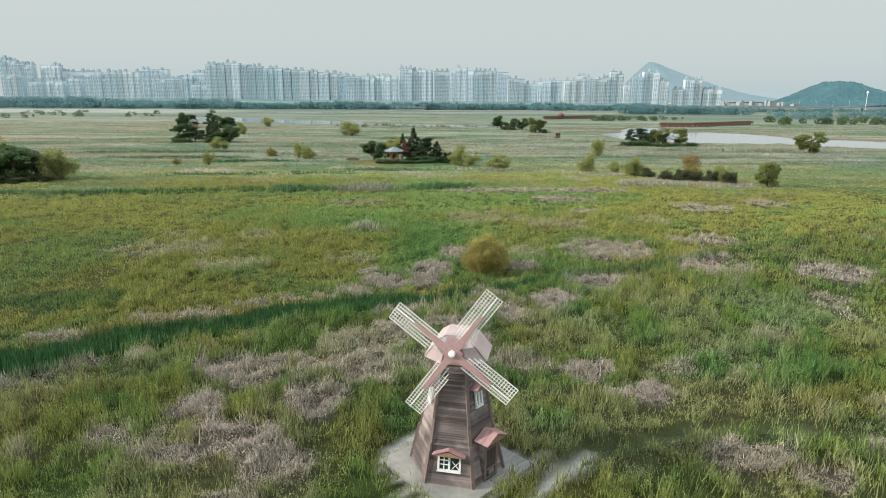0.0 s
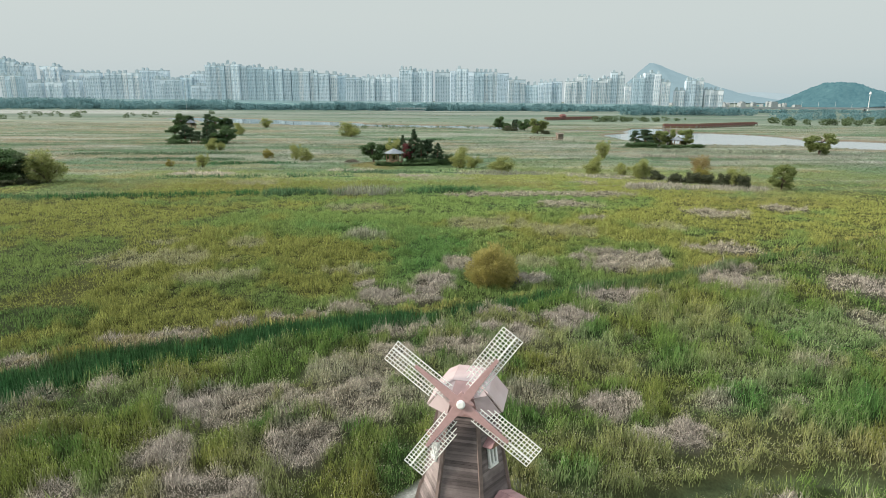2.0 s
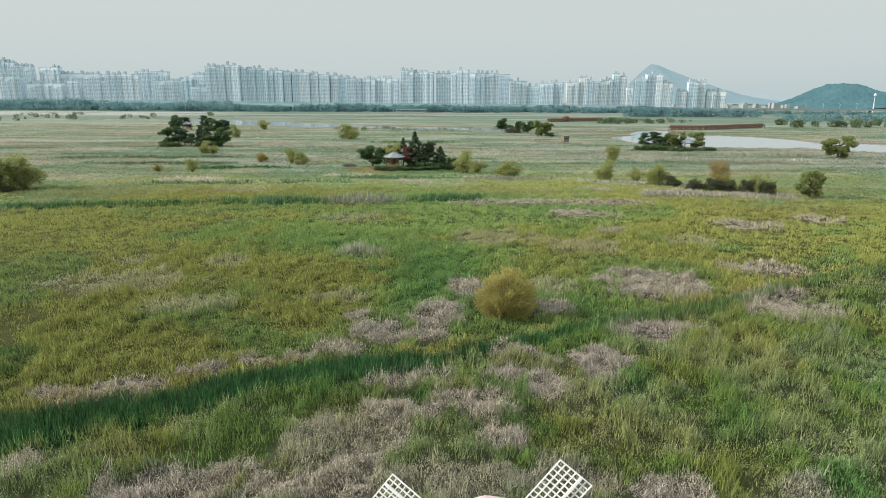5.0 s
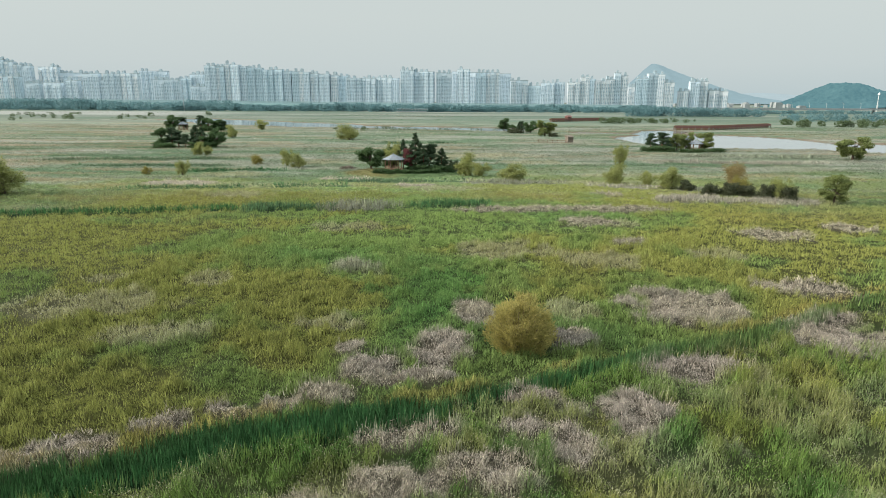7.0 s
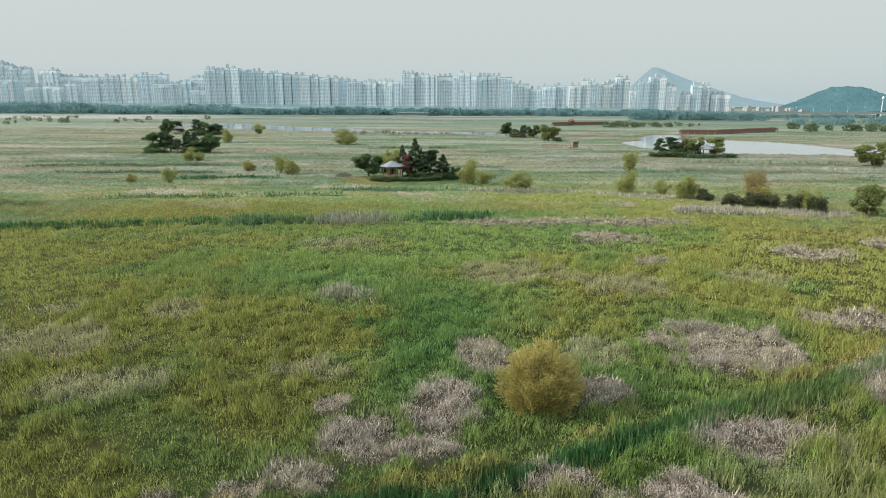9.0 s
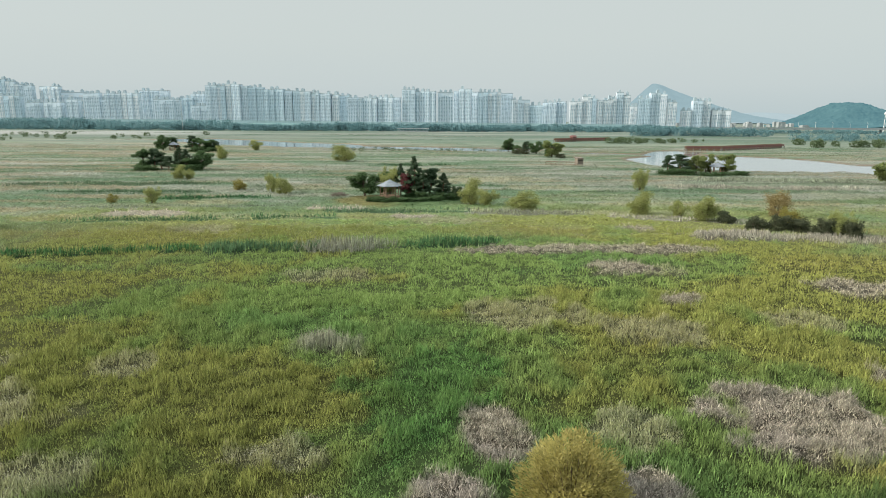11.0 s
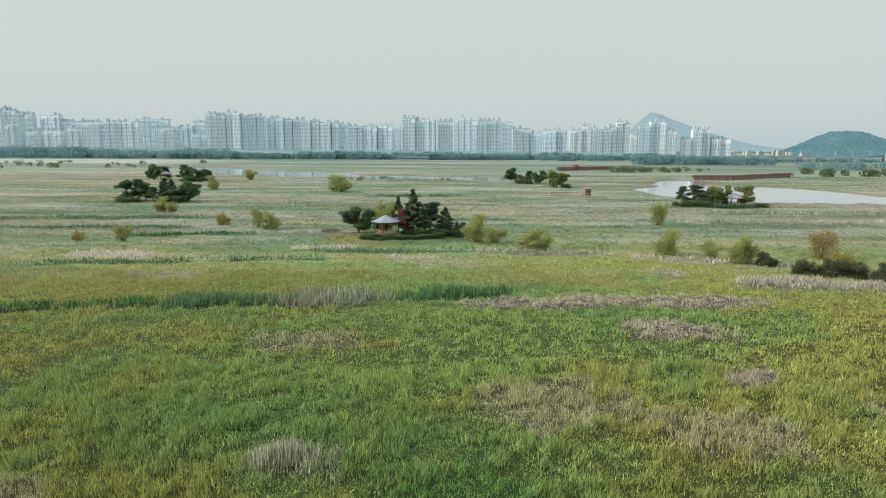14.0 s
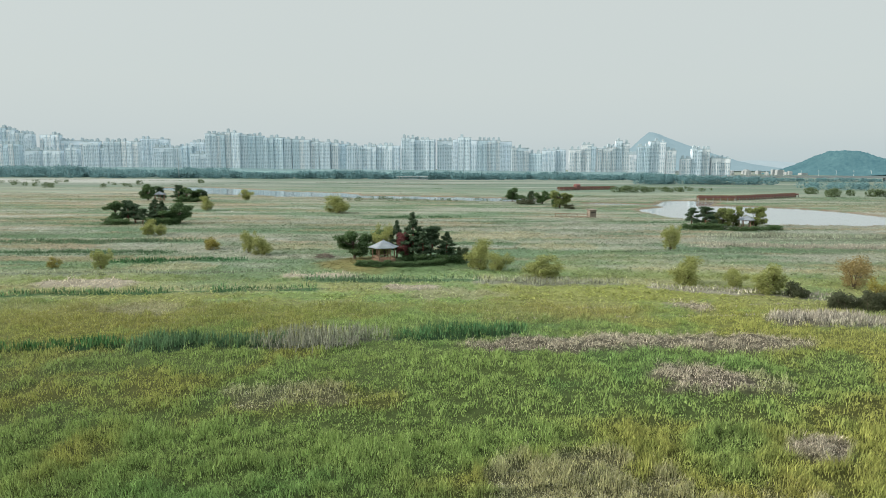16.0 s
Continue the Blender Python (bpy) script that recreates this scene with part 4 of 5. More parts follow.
L_PINE, L_ROUND, L_WILLOW = leaf_material("pine_needles", (0.062, 0.104, 0.056)), leaf_material("dark_leaves", (0.072, 0.128, 0.050)), leaf_material("willow_leaves", (0.255, 0.285, 0.098))
L_HEDGE, L_MAPLE, L_AUTUMN = leaf_material("hedge_leaves", (0.072, 0.086, 0.046)), leaf_material("maple_leaves", (0.15, 0.055, 0.055)), leaf_material("tan_leaves", (0.25, 0.20, 0.085))
# far-shore leaves take a teal haze tint in their base colour
L_BUSH, L_FAR, L_YELLOW = leaf_material("ochre_leaves", (0.35, 0.315, 0.105), 0.6), leaf_material("hazed_far_leaves", (0.115, 0.225, 0.240), 0.2), leaf_material("yellow_leaves", (0.23, 0.21, 0.05))
L_MID = leaf_material("grey_green_leaves", (0.085, 0.125, 0.06))
L_LIGHT = leaf_material("light_green_leaves", (0.165, 0.205, 0.070))


def leaf_cloud(lumps, count, size, r, hollow=0.25):
    """Leaves in ellipsoid lumps (x, y, z, rx, rz), denser towards their skins."""
    vol = np.array([l_[3] ** 2 * l_[4] for l_ in lumps]) ** 0.75
    which = r.choice(len(lumps), count, p=vol / vol.sum())
    L = np.array(lumps)[which]
    d = r.normal(0, 1, (count, 3))
    d /= np.linalg.norm(d, axis=1)[:, None]
    rad = hollow + (1.2 - hollow) * r.uniform(0, 1, count) ** 0.8
    p = L[:, :3] + d * rad[:, None] * np.stack((L[:, 3], L[:, 3], L[:, 4]), -1)
    u, v = r.normal(0, 1, (count, 3)), r.normal(0, 1, (count, 3))
    u /= np.linalg.norm(u, axis=1)[:, None]
    v = v - (v * u).sum(1)[:, None] * u
    v /= np.linalg.norm(v, axis=1)[:, None]
    s = (size * r.uniform(0.6, 1.4, count))[:, None]
    return np.stack((p + u * s, p - u * s * 0.5 + v * s * 0.8, p - u * s * 0.5 - v * s * 0.8), 1)


def grow(kind, seed):
    """Trunk with limbs, and crown, of a tree of its kind at nominal size. Gives the trunk mesh, crown mesh, height, width."""
    r = np.random.default_rng(seed)
    bm = bmesh.new()
    lumps = []
    def limb(a, b, r0, r1, sag=0.0):
        a, b = Vector(a), Vector(b)
        mid = (a + b) / 2 + Vector((r.normal(0, 0.06), r.normal(0, 0.06), sag))
        tube_bm([a, mid, b], [r0, (r0 + r1) / 2, r1], 5, bm)
    if kind == "pine":
        h, w, leaf, count, mats = 8.0, 5.0, 0.17, 5600, (M_PINE_BARK, L_PINE)
        bend = r.normal(0, 0.35, 2)
        top = Vector((bend[0], bend[1], 7.2))
        tube_bm([(0, 0, 0), (bend[0] * 0.9, bend[1] * 0.9, 3.2), (bend[0] * 0.4, bend[1] * 0.4, 5.4), top], [0.20, 0.16, 0.11, 0.04], 7, bm)
        for k in range(15):
            z = 2.0 + 5.4 * k / 14
            a, rad = k * 2.4 + r.uniform(-0.6, 0.6), (2.1 - 1.4 * (k / 14)) * r.uniform(0.45, 1.2)
            p = (bend[0] * 0.6 + rad * math.cos(a), bend[1] * 0.6 + rad * math.sin(a), z + r.uniform(-0.1, 0.3))
            limb((bend[0] * 0.6, bend[1] * 0.6, z - 0.5), p, 0.06, 0.02)
            lumps.append((*p, r.uniform(0.65, 1.15), r.uniform(0.38, 0.68)))
        lumps.append((top.x, top.y, 7.4, 1.0, 0.55))
    elif kind == "conifer":
        h, w, leaf, count, mats = 8.0, 4.0, 0.15, 6000, (M_PINE_BARK, L_PINE)
        tube_bm([(0, 0, 0), (0.08, 0.05, 4), (0, 0, 7.8)], [0.18, 0.12, 0.02], 7, bm)
        for k in range(30):
            z = 1.6 + 6.0 * k / 29
            a, rad = k * 2.4 + r.uniform(-0.4, 0.4), (1.8 * (1 - k / 31)) * r.uniform(0.45, 1.3)
            p = (rad * math.cos(a), rad * math.sin(a), z)
            limb((0, 0, z), p, 0.04, 0.012, 0.05)
            lumps.append((*p, 0.24 + 0.50 * (1 - k / 29) * r.uniform(0.6, 1.2), r.uniform(0.20, 0.36)))
    elif kind in ("round", "maple", "mid", "light"):
        h, w, leaf, count, mats = 6.0, 5.4, 0.16, 6200, (M_BARK, {"round": L_ROUND, "maple": L_MAPLE, "mid": L_MID, "light": L_LIGHT}[kind])
        tube_bm([(0, 0, 0), (0.1, 0.0, 1.2), (0.0, 0.1, 2.4), (0.1, 0, 4.2)], [0.22, 0.17, 0.13, 0.05], 7, bm)
        low = 2.6 if kind == "mid" else 3.1
        for k in range(17):
            a, el = k * 2.4 + r.uniform(-0.4, 0.4), r.uniform(-1.1, 1.3)
            rad = 1.9 * r.uniform(0.55, 1.15)
            p = (rad * math.cos(a) * math.cos(el), rad * math.sin(a) * math.cos(el), low + rad * 1.25 * math.sin(el))
            limb((0.05, 0.03, 1.6 + 0.1 * k), p, 0.07, 0.02)
            lumps.append((*p, r.uniform(0.55, 1.05), r.uniform(0.45, 0.8)))
    elif kind in ("willow", "autumn", "yellow"):
        h, w, leaf, count, mats = 4.2, 4.0, 0.095, {"willow": 6400, "autumn": 3600, "yellow": 4200}[kind], (M_BARK, {"willow": L_WILLOW, "autumn": L_AUTUMN, "yellow": L_YELLOW}[kind])
        for k in range(7):
            a, sp = k * math.tau / 7 + r.uniform(-0.3, 0.3), r.uniform(0.5, 1.6)
            p = (sp * math.cos(a), sp * math.sin(a), r.uniform(1.7, 3.4) * (1.12 - 0.2 * sp))
            tube_bm([(0.06 * math.cos(a), 0.06 * math.sin(a), 0), (p[0] * 0.45, p[1] * 0.45, p[2] * 0.55), p], [0.075, 0.05, 0.012], 5, bm)
            for j in range(3):
                q = (p[0] + r.normal(0, 0.45), p[1] + r.normal(0, 0.45), p[2] + r.normal(0, 0.4))
                limb((p[0] * 0.5, p[1] * 0.5, p[2] * 0.6), q, 0.025, 0.008)
                lumps.append((*q, r.uniform(0.5, 0.8), r.uniform(0.5, 0.85)))
            lumps.append((p[0] * 0.95, p[1] * 0.95, p[2] * r.uniform(0.35, 0.6), r.uniform(0.5, 0.8), r.uniform(0.5, 0.8)))
            if k % 2:
                lumps.append((p[0] * 0.9, p[1] * 0.9, 0.6, 0.5, 0.5))
    elif kind == "bush":
        h, w, leaf, count, mats = 3.9, 4.2, 0.05, 22000, (M_BARK, L_BUSH)
        for k in range(60):
            a, sp = k * 2.4 + r.uniform(-0.3, 0.3), 1.9 * math.sqrt((k + 0.5) / 60)
            zz = 3.6 * math.sqrt(max(0.12, 1 - (sp / 2.05) ** 2)) * r.uniform(0.78, 1.04)
            p = (sp * math.cos(a), sp * math.sin(a), zz)
            tube_bm([(0.3 * math.cos(a), 0.3 * math.sin(a), 0), (p[0] * 0.55, p[1] * 0.55, zz * 0.5), p], [0.035, 0.022, 0.006], 4, bm)
            for f in (0.3, 0.55, 0.8, 1.0):
                lumps.append((p[0] * (0.55 + 0.45 * f) + r.normal(0, 0.1), p[1] * (0.55 + 0.45 * f) + r.normal(0, 0.1), zz * f, r.uniform(0.2, 0.36), r.uniform(0.3, 0.5)))
    else:
        h, w, leaf, count, mats = 2.4, 4.0, 0.11, 4600, (M_BARK, L_ROUND if kind == "bank" else L_HEDGE)
        for k in range(12):
            a, sp = k * 2.4, 1.5 * math.sqrt((k + 0.5) / 12)
            p = (sp * math.cos(a), sp * math.sin(a) * 0.8, r.uniform(0.7, 2.1))
            tube_bm([(p[0] * 0.5, p[1] * 0.5, 0), (p[0] * 0.8, p[1] * 0.8, 0.6), p], [0.05, 0.035, 0.01], 5, bm)
            lumps.append((*p, r.uniform(0.4, 0.85), r.uniform(0.35, 0.65)))
            lumps.append((p[0], p[1], 0.5, 0.6, 0.5))
    cloud = leaf_cloud(lumps, count, leaf, r)
    if kind == "bush":                                              # narrow willow leaves that point up and out
        foot = cloud.mean(1)
        way = np.stack((foot[:, 0], foot[:, 1], np.full(count, 1.6)), -1) + r.normal(0, 0.7, (count, 3))
        way /= np.linalg.norm(way, axis=1)[:, None]
        across = np.cross(way, r.normal(0, 1, (count, 3)))
        across /= np.linalg.norm(across, axis=1)[:, None]
        ln, br = r.uniform(0.10, 0.26, (count, 1)), r.uniform(0.018, 0.038, (count, 1))
        cloud = np.stack((foot + across * br, foot - across * br, foot + way * ln), 1)
    mid = cloud.mean(1)
    h = float(np.percentile(mid[:, 2], 99.5))
    w = float(np.mean([np.percentile(mid[:, k], 99) - np.percentile(mid[:, k], 1) for k in (0, 1)]))
    trunk = bpy.data.meshes.new("trunk")
    bm.to_mesh(trunk)
    bm.free()
    trunk.materials.append(mats[0])
    crown = tri_mesh("crown", cloud)
    crown.materials.append(mats[1])
    return trunk, crown, h, w


PROTO = {}
SPIN = random.Random(9)
TREE_LABEL = {"pine": "dark green pine with flat needle clumps", "conifer": "tall dark conifer with tiered branches", "round": "broad dark green leafy tree", "maple": "dark red maple beside the pavilion",
              "mid": "grey-green leafy tree in the marsh", "willow": "yellow-green many-stemmed willow bush in the grass", "autumn": "thin tan half-bare tree above the hedge", "yellow": "small yellowish sapling in the grass",
              "bush": "dense ochre willow bush beside the reed ditch", "light": "slender light green leafy tree on the island", "bank": "low dark green clipped hedge on the mound", "hedge": "low dark brown-green shrub with dense twigs"}


def plant(kind, x, y, h, w, label="", group=""):
    variants = PROTO.setdefault(kind, [])
    want = 1 if kind == "bush" else 2
    n = sum(len(v[3]) for v in variants)
    if len(variants) < want:
        trunk, crown, h0, w0 = grow(kind, 1000 + 37 * len(variants) + sum(map(ord, kind)))
        name = "shrub" if kind in ("bush", "hedge", "bank") else "tree"
        ob = thing(name, Matrix(), TREE_LABEL[kind], name)
        part("trunk", trunk, None, ob)
        part("crown", crown, None, ob)
        variants.append((ob, h0, w0, [1]))
        pick = variants[-1]
    else:
        pick = variants[n % want]
        pick[3].append(1)
        ob = None
    h = h * 1.15 if kind in ("hedge", "bank") else h * 1.06
    w = w * 1.05 if kind in ("willow", "yellow", "autumn") else w
    m = Matrix.Translation((x, y, floor_z(x, y) - 0.05)) @ pose(0, 0, 0, 0, 0, SPIN.uniform(0, 360)) @ Matrix.Diagonal((w / pick[2], w / pick[2], h / pick[1], 1))
    if ob is None:
        ob = copy_thing(pick[0], m @ Matrix.Diagonal((*[1 / v for v in pick[0].scale], 1)))
    else:
        ob.matrix_basis = m
    return tagged(ob, label or TREE_LABEL[kind], "", group)


plant("bush", 3.95, 57.6, 3.6, 4.0)
# pavilion island
for row in (("round", -17.4, 161.3, 4.6, 5.4), ("willow", -12.3, 163.0, 5.6, 4.0), ("conifer", -10.1, 162.6, 6.2, 3.0), ("conifer", -7.2, 160.8, 7.6, 4.2), ("maple", -8.7, 160.0, 4.3, 2.4),
            ("conifer", -5.4, 159.0, 4.7, 3.4), ("round", -13.6, 165.0, 4.6, 4.0), ("pine", -4.3, 162.4, 5.6, 4.2), ("conifer", -1.2, 161.0, 4.8, 3.8), ("mid", 1.6, 161.5, 2.5, 2.6), ("round", -6.4, 165.5, 4.6, 3.6)):
    plant(*row, group="pavilion island trees")
for k in range(15):
    hx = -15.4 + 0.92 * k
    plant("bank", hx, 153.9 + 0.045 * (hx + 11) ** 2 * (0.6 if hx < -11 else 1.0) + SPIN.uniform(-0.4, 0.4), SPIN.uniform(0.5, 0.95), SPIN.uniform(1.4, 2.3), "low dark green hedge along the foot of the mound", "mound hedge")
for x, y, h, w in ((-8.0, 159.4, 1.3, 2.6), (-5.8, 157.8, 1.2, 2.4), (-3.6, 158.6, 1.1, 2.4), (-1.8, 159.2, 1.3, 2.6), (0.4, 159.8, 1.2, 2.4)):
    plant("bank", x, y, h, w, "", "mound hedge")
# beside the island
for row in (("willow", 4.2, 155.5, 4.8, 4.0), ("willow", 6.9, 151.9, 3.0, 3.9), ("willow", 13.1, 147.0, 3.2, 4.6), ("willow", -39.7, 172.5, 4.0, 3.0), ("willow", -36.0, 169.8, 3.3, 3.2), ("yellow", -48.5, 176.2, 2.2, 3.0),
            ("willow", -57.4, 152.6, 3.1, 3.0), ("yellow", -65.5, 153.2, 1.8, 1.6), ("willow", -73.3, 203.0, 3.7, 3.2), ("willow", -70.1, 202.0, 2.6, 3.0), ("willow", -90.7, 286, 5.1, 4.2),
            ("willow", -98.2, 357, 5.2, 6.6), ("willow", -39.3, 276.4, 6.0, 8.0), ("willow", 45.4, 180.1, 4.8, 4.0), ("willow", 33.8, 142.6, 4.0, 3.9), ("willow", 39.0, 138.6, 2.8, 2.9),
            ("willow", 42.4, 135.6, 3.8, 3.9), ("hedge", 45.1, 133.9, 1.6, 2.6), ("yellow", 52.0, 128.4, 3.0, 2.8), ("autumn", 56.0, 139.0, 4.3, 4.0), ("willow", 55.0, 120.7, 3.9, 3.0)):
    plant(*row)
for x, y, h, w in ((46.0, 126.6, 1.9, 2.7), (48.9, 125.6, 2.3, 3.2), (51.4, 124.4, 2.0, 2.8), (53.2, 121.6, 2.5, 2.8), (55.9, 119.6, 2.4, 2.8)):
    plant("hedge", x, y, h, w, "dark straggling hedge shrub in the marsh", "marsh hedge")
plant("light", 62.6, 117.8, 4.5, 3.8, "small green leafy tree alone in the marsh")
plant("light", 116.3, 195.4, 6.0, 7.6, "grey-green spreading tree by the pond", "")
# left grove
for row in (("round", -83.6, 121.0, 6.4, 6.6), ("round", -88.5, 121.5, 6.4, 6.4), ("mid", -80.2, 123.4, 5.4, 3.6), ("willow", -76.6, 124.4, 5.9, 5.6), ("yellow", -91.0, 128.0, 7.2, 5.4), ("round", -94.0, 122.0, 6.4, 6.4), ("round", -86.0, 124.5, 6.6, 5.4)):
    plant(*row, group="left grove")
for x, y, h, w in ((-86, 118.8, 1.4, 4.0), (-82, 118.8, 1.2, 4.0), (-78.6, 121.6, 1.1, 3.4), (-90, 119, 1.5, 4)):
    plant("hedge", x, y, h, w, "", "left grove")
# pine island further out
for row in (("round", -97.4, 233.1, 6.0, 5.2), ("pine", -94.2, 234.4, 6.2, 5.0), ("pine", -91.4, 233.0, 5.4, 4.4), ("pine", -88.4, 231.0, 4.2, 3.4), ("conifer", -85.6, 233.0, 6.6, 5.2), ("conifer", -82.9, 231.5, 6.2, 4.8), ("round", -78.6, 233.0, 5.6, 6.2), ("round", -81.4, 229.6, 3.8, 4.6),
            ("round", -143.6, 351, 7.2, 7.2), ("pine", -139.6, 356, 6.2, 5.0), ("pine", -127.0, 347, 7.2, 6.0), ("round", -121.6, 343, 6.2, 6.4), ("round", -118.0, 346, 5.4, 6.0), ("pine", -114.4, 345, 4.8, 5.0)):
    plant(*row, group="pine islands")
for x, y, h, w in ((-96.5, 229, 1.5, 4.4), (-93, 228.4, 1.6, 4.6), (-84.4, 229, 1.8, 4.6), (-80, 229, 1.9, 5), (-122, 340, 2.2, 7), (-117, 342, 2.0, 7)):
    plant("bank", x, y, h, w, "dark undergrowth below the island trees", "pine islands")
# island by the pond
for row in (("pine", 70.2, 231.0, 5.2, 3.9), ("pine", 73.8, 228.4, 5.6, 4.8), ("light", 78.6, 229.0, 5.2, 5.2), ("light", 82.6, 231.5, 5.5, 4.6), ("light", 88.2, 229.4, 5.5, 5.2), ("round", 76.4, 233.0, 3.8, 4.2)):
    plant(*row, group="pond island trees")
for x, y, h, w in ((67.4, 225, 1.3, 4.2), (70.5, 224, 1.7, 4.4), (74, 223, 1.5, 4.0), (78, 220.5, 0.9, 4.4), (81.6, 219.6, 1.1, 4.2), (85.4, 220.4, 1.0, 4.0), (89.2, 222, 1.3, 3.8), (91.4, 224.6, 0.9, 3.4)):
    plant("bank", x, y, h, w, "dark green undergrowth along the pond island", "pond island hedge")
# far clump between the waters
for row in (("round", 32.5, 353.8, 6.4, 6.0), ("round", 35.4, 341, 3.7, 4.6), ("pine", 42.5, 358, 4.9, 3.6), ("conifer", 39.5, 345, 5.2, 3.2), ("round", 44.3, 337, 5.6, 6.4), ("light", 47.0, 309, 6.6, 8.0), ("round", 49.5, 330, 5.0, 6.0)):
    plant(*row, group="far clump")
plant("hedge", 36.5, 336, 1.9, 8, "", "far clump")
plant("hedge", 50.0, 305, 1.6, 4, "", "far clump")

# ---- pavilions ----
def build_pavilion(m, label):
    pav = thing("pavilion", m, label, "pavilion")
    R, eave, apex = 2.55, 2.25, 3.35
    hexa = [math.tau * k / 6 for k in range(6)]
    part("floor_deck", prism_bm([(2.1 * math.cos(a), 2.1 * math.sin(a), -0.15) for a in hexa], [(2.1 * math.cos(a), 2.1 * math.sin(a), 0.28) for a in hexa]), M_TIMBER, pav)
    for a in hexa:
        part("post", box_bm(0.2, 0.2, 2.1, Matrix.Translation((1.85 * math.cos(a), 1.85 * math.sin(a), 0.25)), 0.02), M_TIMBER, pav)
    for a, b in zip(hexa, hexa[1:] + hexa[:1]):
        pa, pb = Vector((1.85 * math.cos(a), 1.85 * math.sin(a), 0)), Vector((1.85 * math.cos(b), 1.85 * math.sin(b), 0))
        part("beam", bar_bm(pa + Vector((0, 0, 2.2)), pb + Vector((0, 0, 2.2)), 0.14, 0.2), M_TIMBER, pav)
        if a > 0.1:
            part("bench", bar_bm(pa * 0.93 + Vector((0, 0, 0.7)), pb * 0.93 + Vector((0, 0, 0.7)), 0.3, 0.07), M_TIMBER, pav)
    roof = part("roof", prism_bm([(R * math.cos(a), R * math.sin(a), eave - 0.04) for a in hexa], [(0.1 * math.cos(a), 0.1 * math.sin(a), apex - 0.05) for a in hexa]), M_ROOF, pav, "six-sided grey shingle roof")
    rows = 8
    for i, (a, b) in enumerate(zip(hexa, hexa[1:] + hexa[:1])):
        for k in range(rows):
            f0, f1 = k / rows, (k + 1.08) / rows
            def at(ang, f, lift):
                rr = R + 0.06 - (R - 0.1) * f
                return Vector((rr * math.cos(ang), rr * math.sin(ang), eave + (apex - eave) * f + lift))
            part("shingle_course", prism_bm([at(a, f0, 0), at(b, f0, 0), at(b, min(f1, 1), 0), at(a, min(f1, 1), 0)], [at(a, f0, 0.06), at(b, f0, 0.06), at(b, min(f1, 1), 0.025), at(a, min(f1, 1), 0.025)]), M_ROOF, roof)
    part("finial", tube_bm([(0, 0, apex - 0.1), (0, 0, apex + 0.12), (0, 0, apex + 0.28)], [0.11, 0.10, 0.02], 8), M_ROOF, pav)
    return pav


pavilion = build_pavilion(pose(-12.0, 157.6, floor_z(-12.0, 157.6) + 0.12, 0, 0, 12), "open hexagonal timber pavilion with a grey roof")
tagged(copy_thing(pavilion, pose(84.7, 228.0, floor_z(84.7, 228.0) + 0.1, 0, 0, 40)), "grey-roofed pavilion among trees beside the pond")
tagged(copy_thing(pavilion, pose(-138.5, 352.0, floor_z(-138.5, 352.0) + 0.1, 0, 0, 5) @ Matrix.Scale(1.25, 4)), "distant pale-roofed pavilion between pines")

# brush pile on the mound's shoulder
r_ = np.random.default_rng(77)
heap = bmesh.new()
for k in range(130):
    a, d = r_.uniform(0, math.tau), 1.5 * math.sqrt(r_.uniform(0, 1))
    z0 = 1.0 * (1 - (d / 1.7) ** 2) * r_.uniform(0.3, 1)
    p, ln, az = Vector((d * math.cos(a), d * 0.6 * math.sin(a), z0)), r_.uniform(0.4, 1.1), r_.uniform(0, math.tau)
    bar_bm(p, p + Vector((ln * math.cos(az), ln * math.sin(az), r_.uniform(-0.25, 0.3))), r_.uniform(0.03, 0.09), r_.uniform(0.03, 0.09), heap)
ob = part("brush_pile", heap, M_STRAW, None)
ob.matrix_basis = pose(-23.6, 165.8, floor_z(-23.6, 165.8))
tagged(ob, "heap of cut brown branches on the grass", "brush pile")

# bird hide by the far boardwalk
hide = thing("bird_hide", pose(48.7, 261.5, floor_z(48.7, 261.5), 0, 0, 20), "small brown timber bird hide on posts", "hut")
part("cabin", box_bm(2.4, 2.0, 2.2, Matrix.Translation((0, 0, 0.4)), 0.03), M_STRAW, hide)
part("roof", prism_bm([(-1.45, -1.3, 2.55), (1.45, -1.3, 2.55), (1.45, 1.3, 2.55), (-1.45, 1.3, 2.55)], [(-1.45, -1.3, 2.65), (1.45, -1.3, 2.65), (1.45, 1.3, 3.0), (-1.45, 1.3, 3.0)]), M_STRAW, hide)
for sx in (-1, 1):
    for sy in (-1, 1):
        part("post", box_bm(0.14, 0.14, 0.6, Matrix.Translation((sx * 1.05, sy * 0.85, -0.15))), M_TIMBER, hide)
part("viewing_slot", box_bm(1.8, 0.04, 0.3, Matrix.Translation((0, -1.01, 1.6))), M_CORE, hide)
walkway = thing("boardwalk", pose(42.5, 263.5, floor_z(42.5, 263.5), 0, 0, -14), "low brown boardwalk leading to the hide", "boardwalk")
for k in range(24):
    part("plank", box_bm(0.44, 1.5, 0.06, Matrix.Translation((-5.5 + 0.46 * k, 0, 0.35))), M_TIMBER, walkway)
for sy in (-1, 1):
    part("rail", box_bm(11.2, 0.08, 0.1, Matrix.Translation((0, sy * 0.75, 1.1))), M_TIMBER, walkway)
    for k in range(7):
        part("post", box_bm(0.1, 0.1, 1.4, Matrix.Translation((-5.5 + 1.83 * k, sy * 0.75, -0.25))), M_TIMBER, walkway)


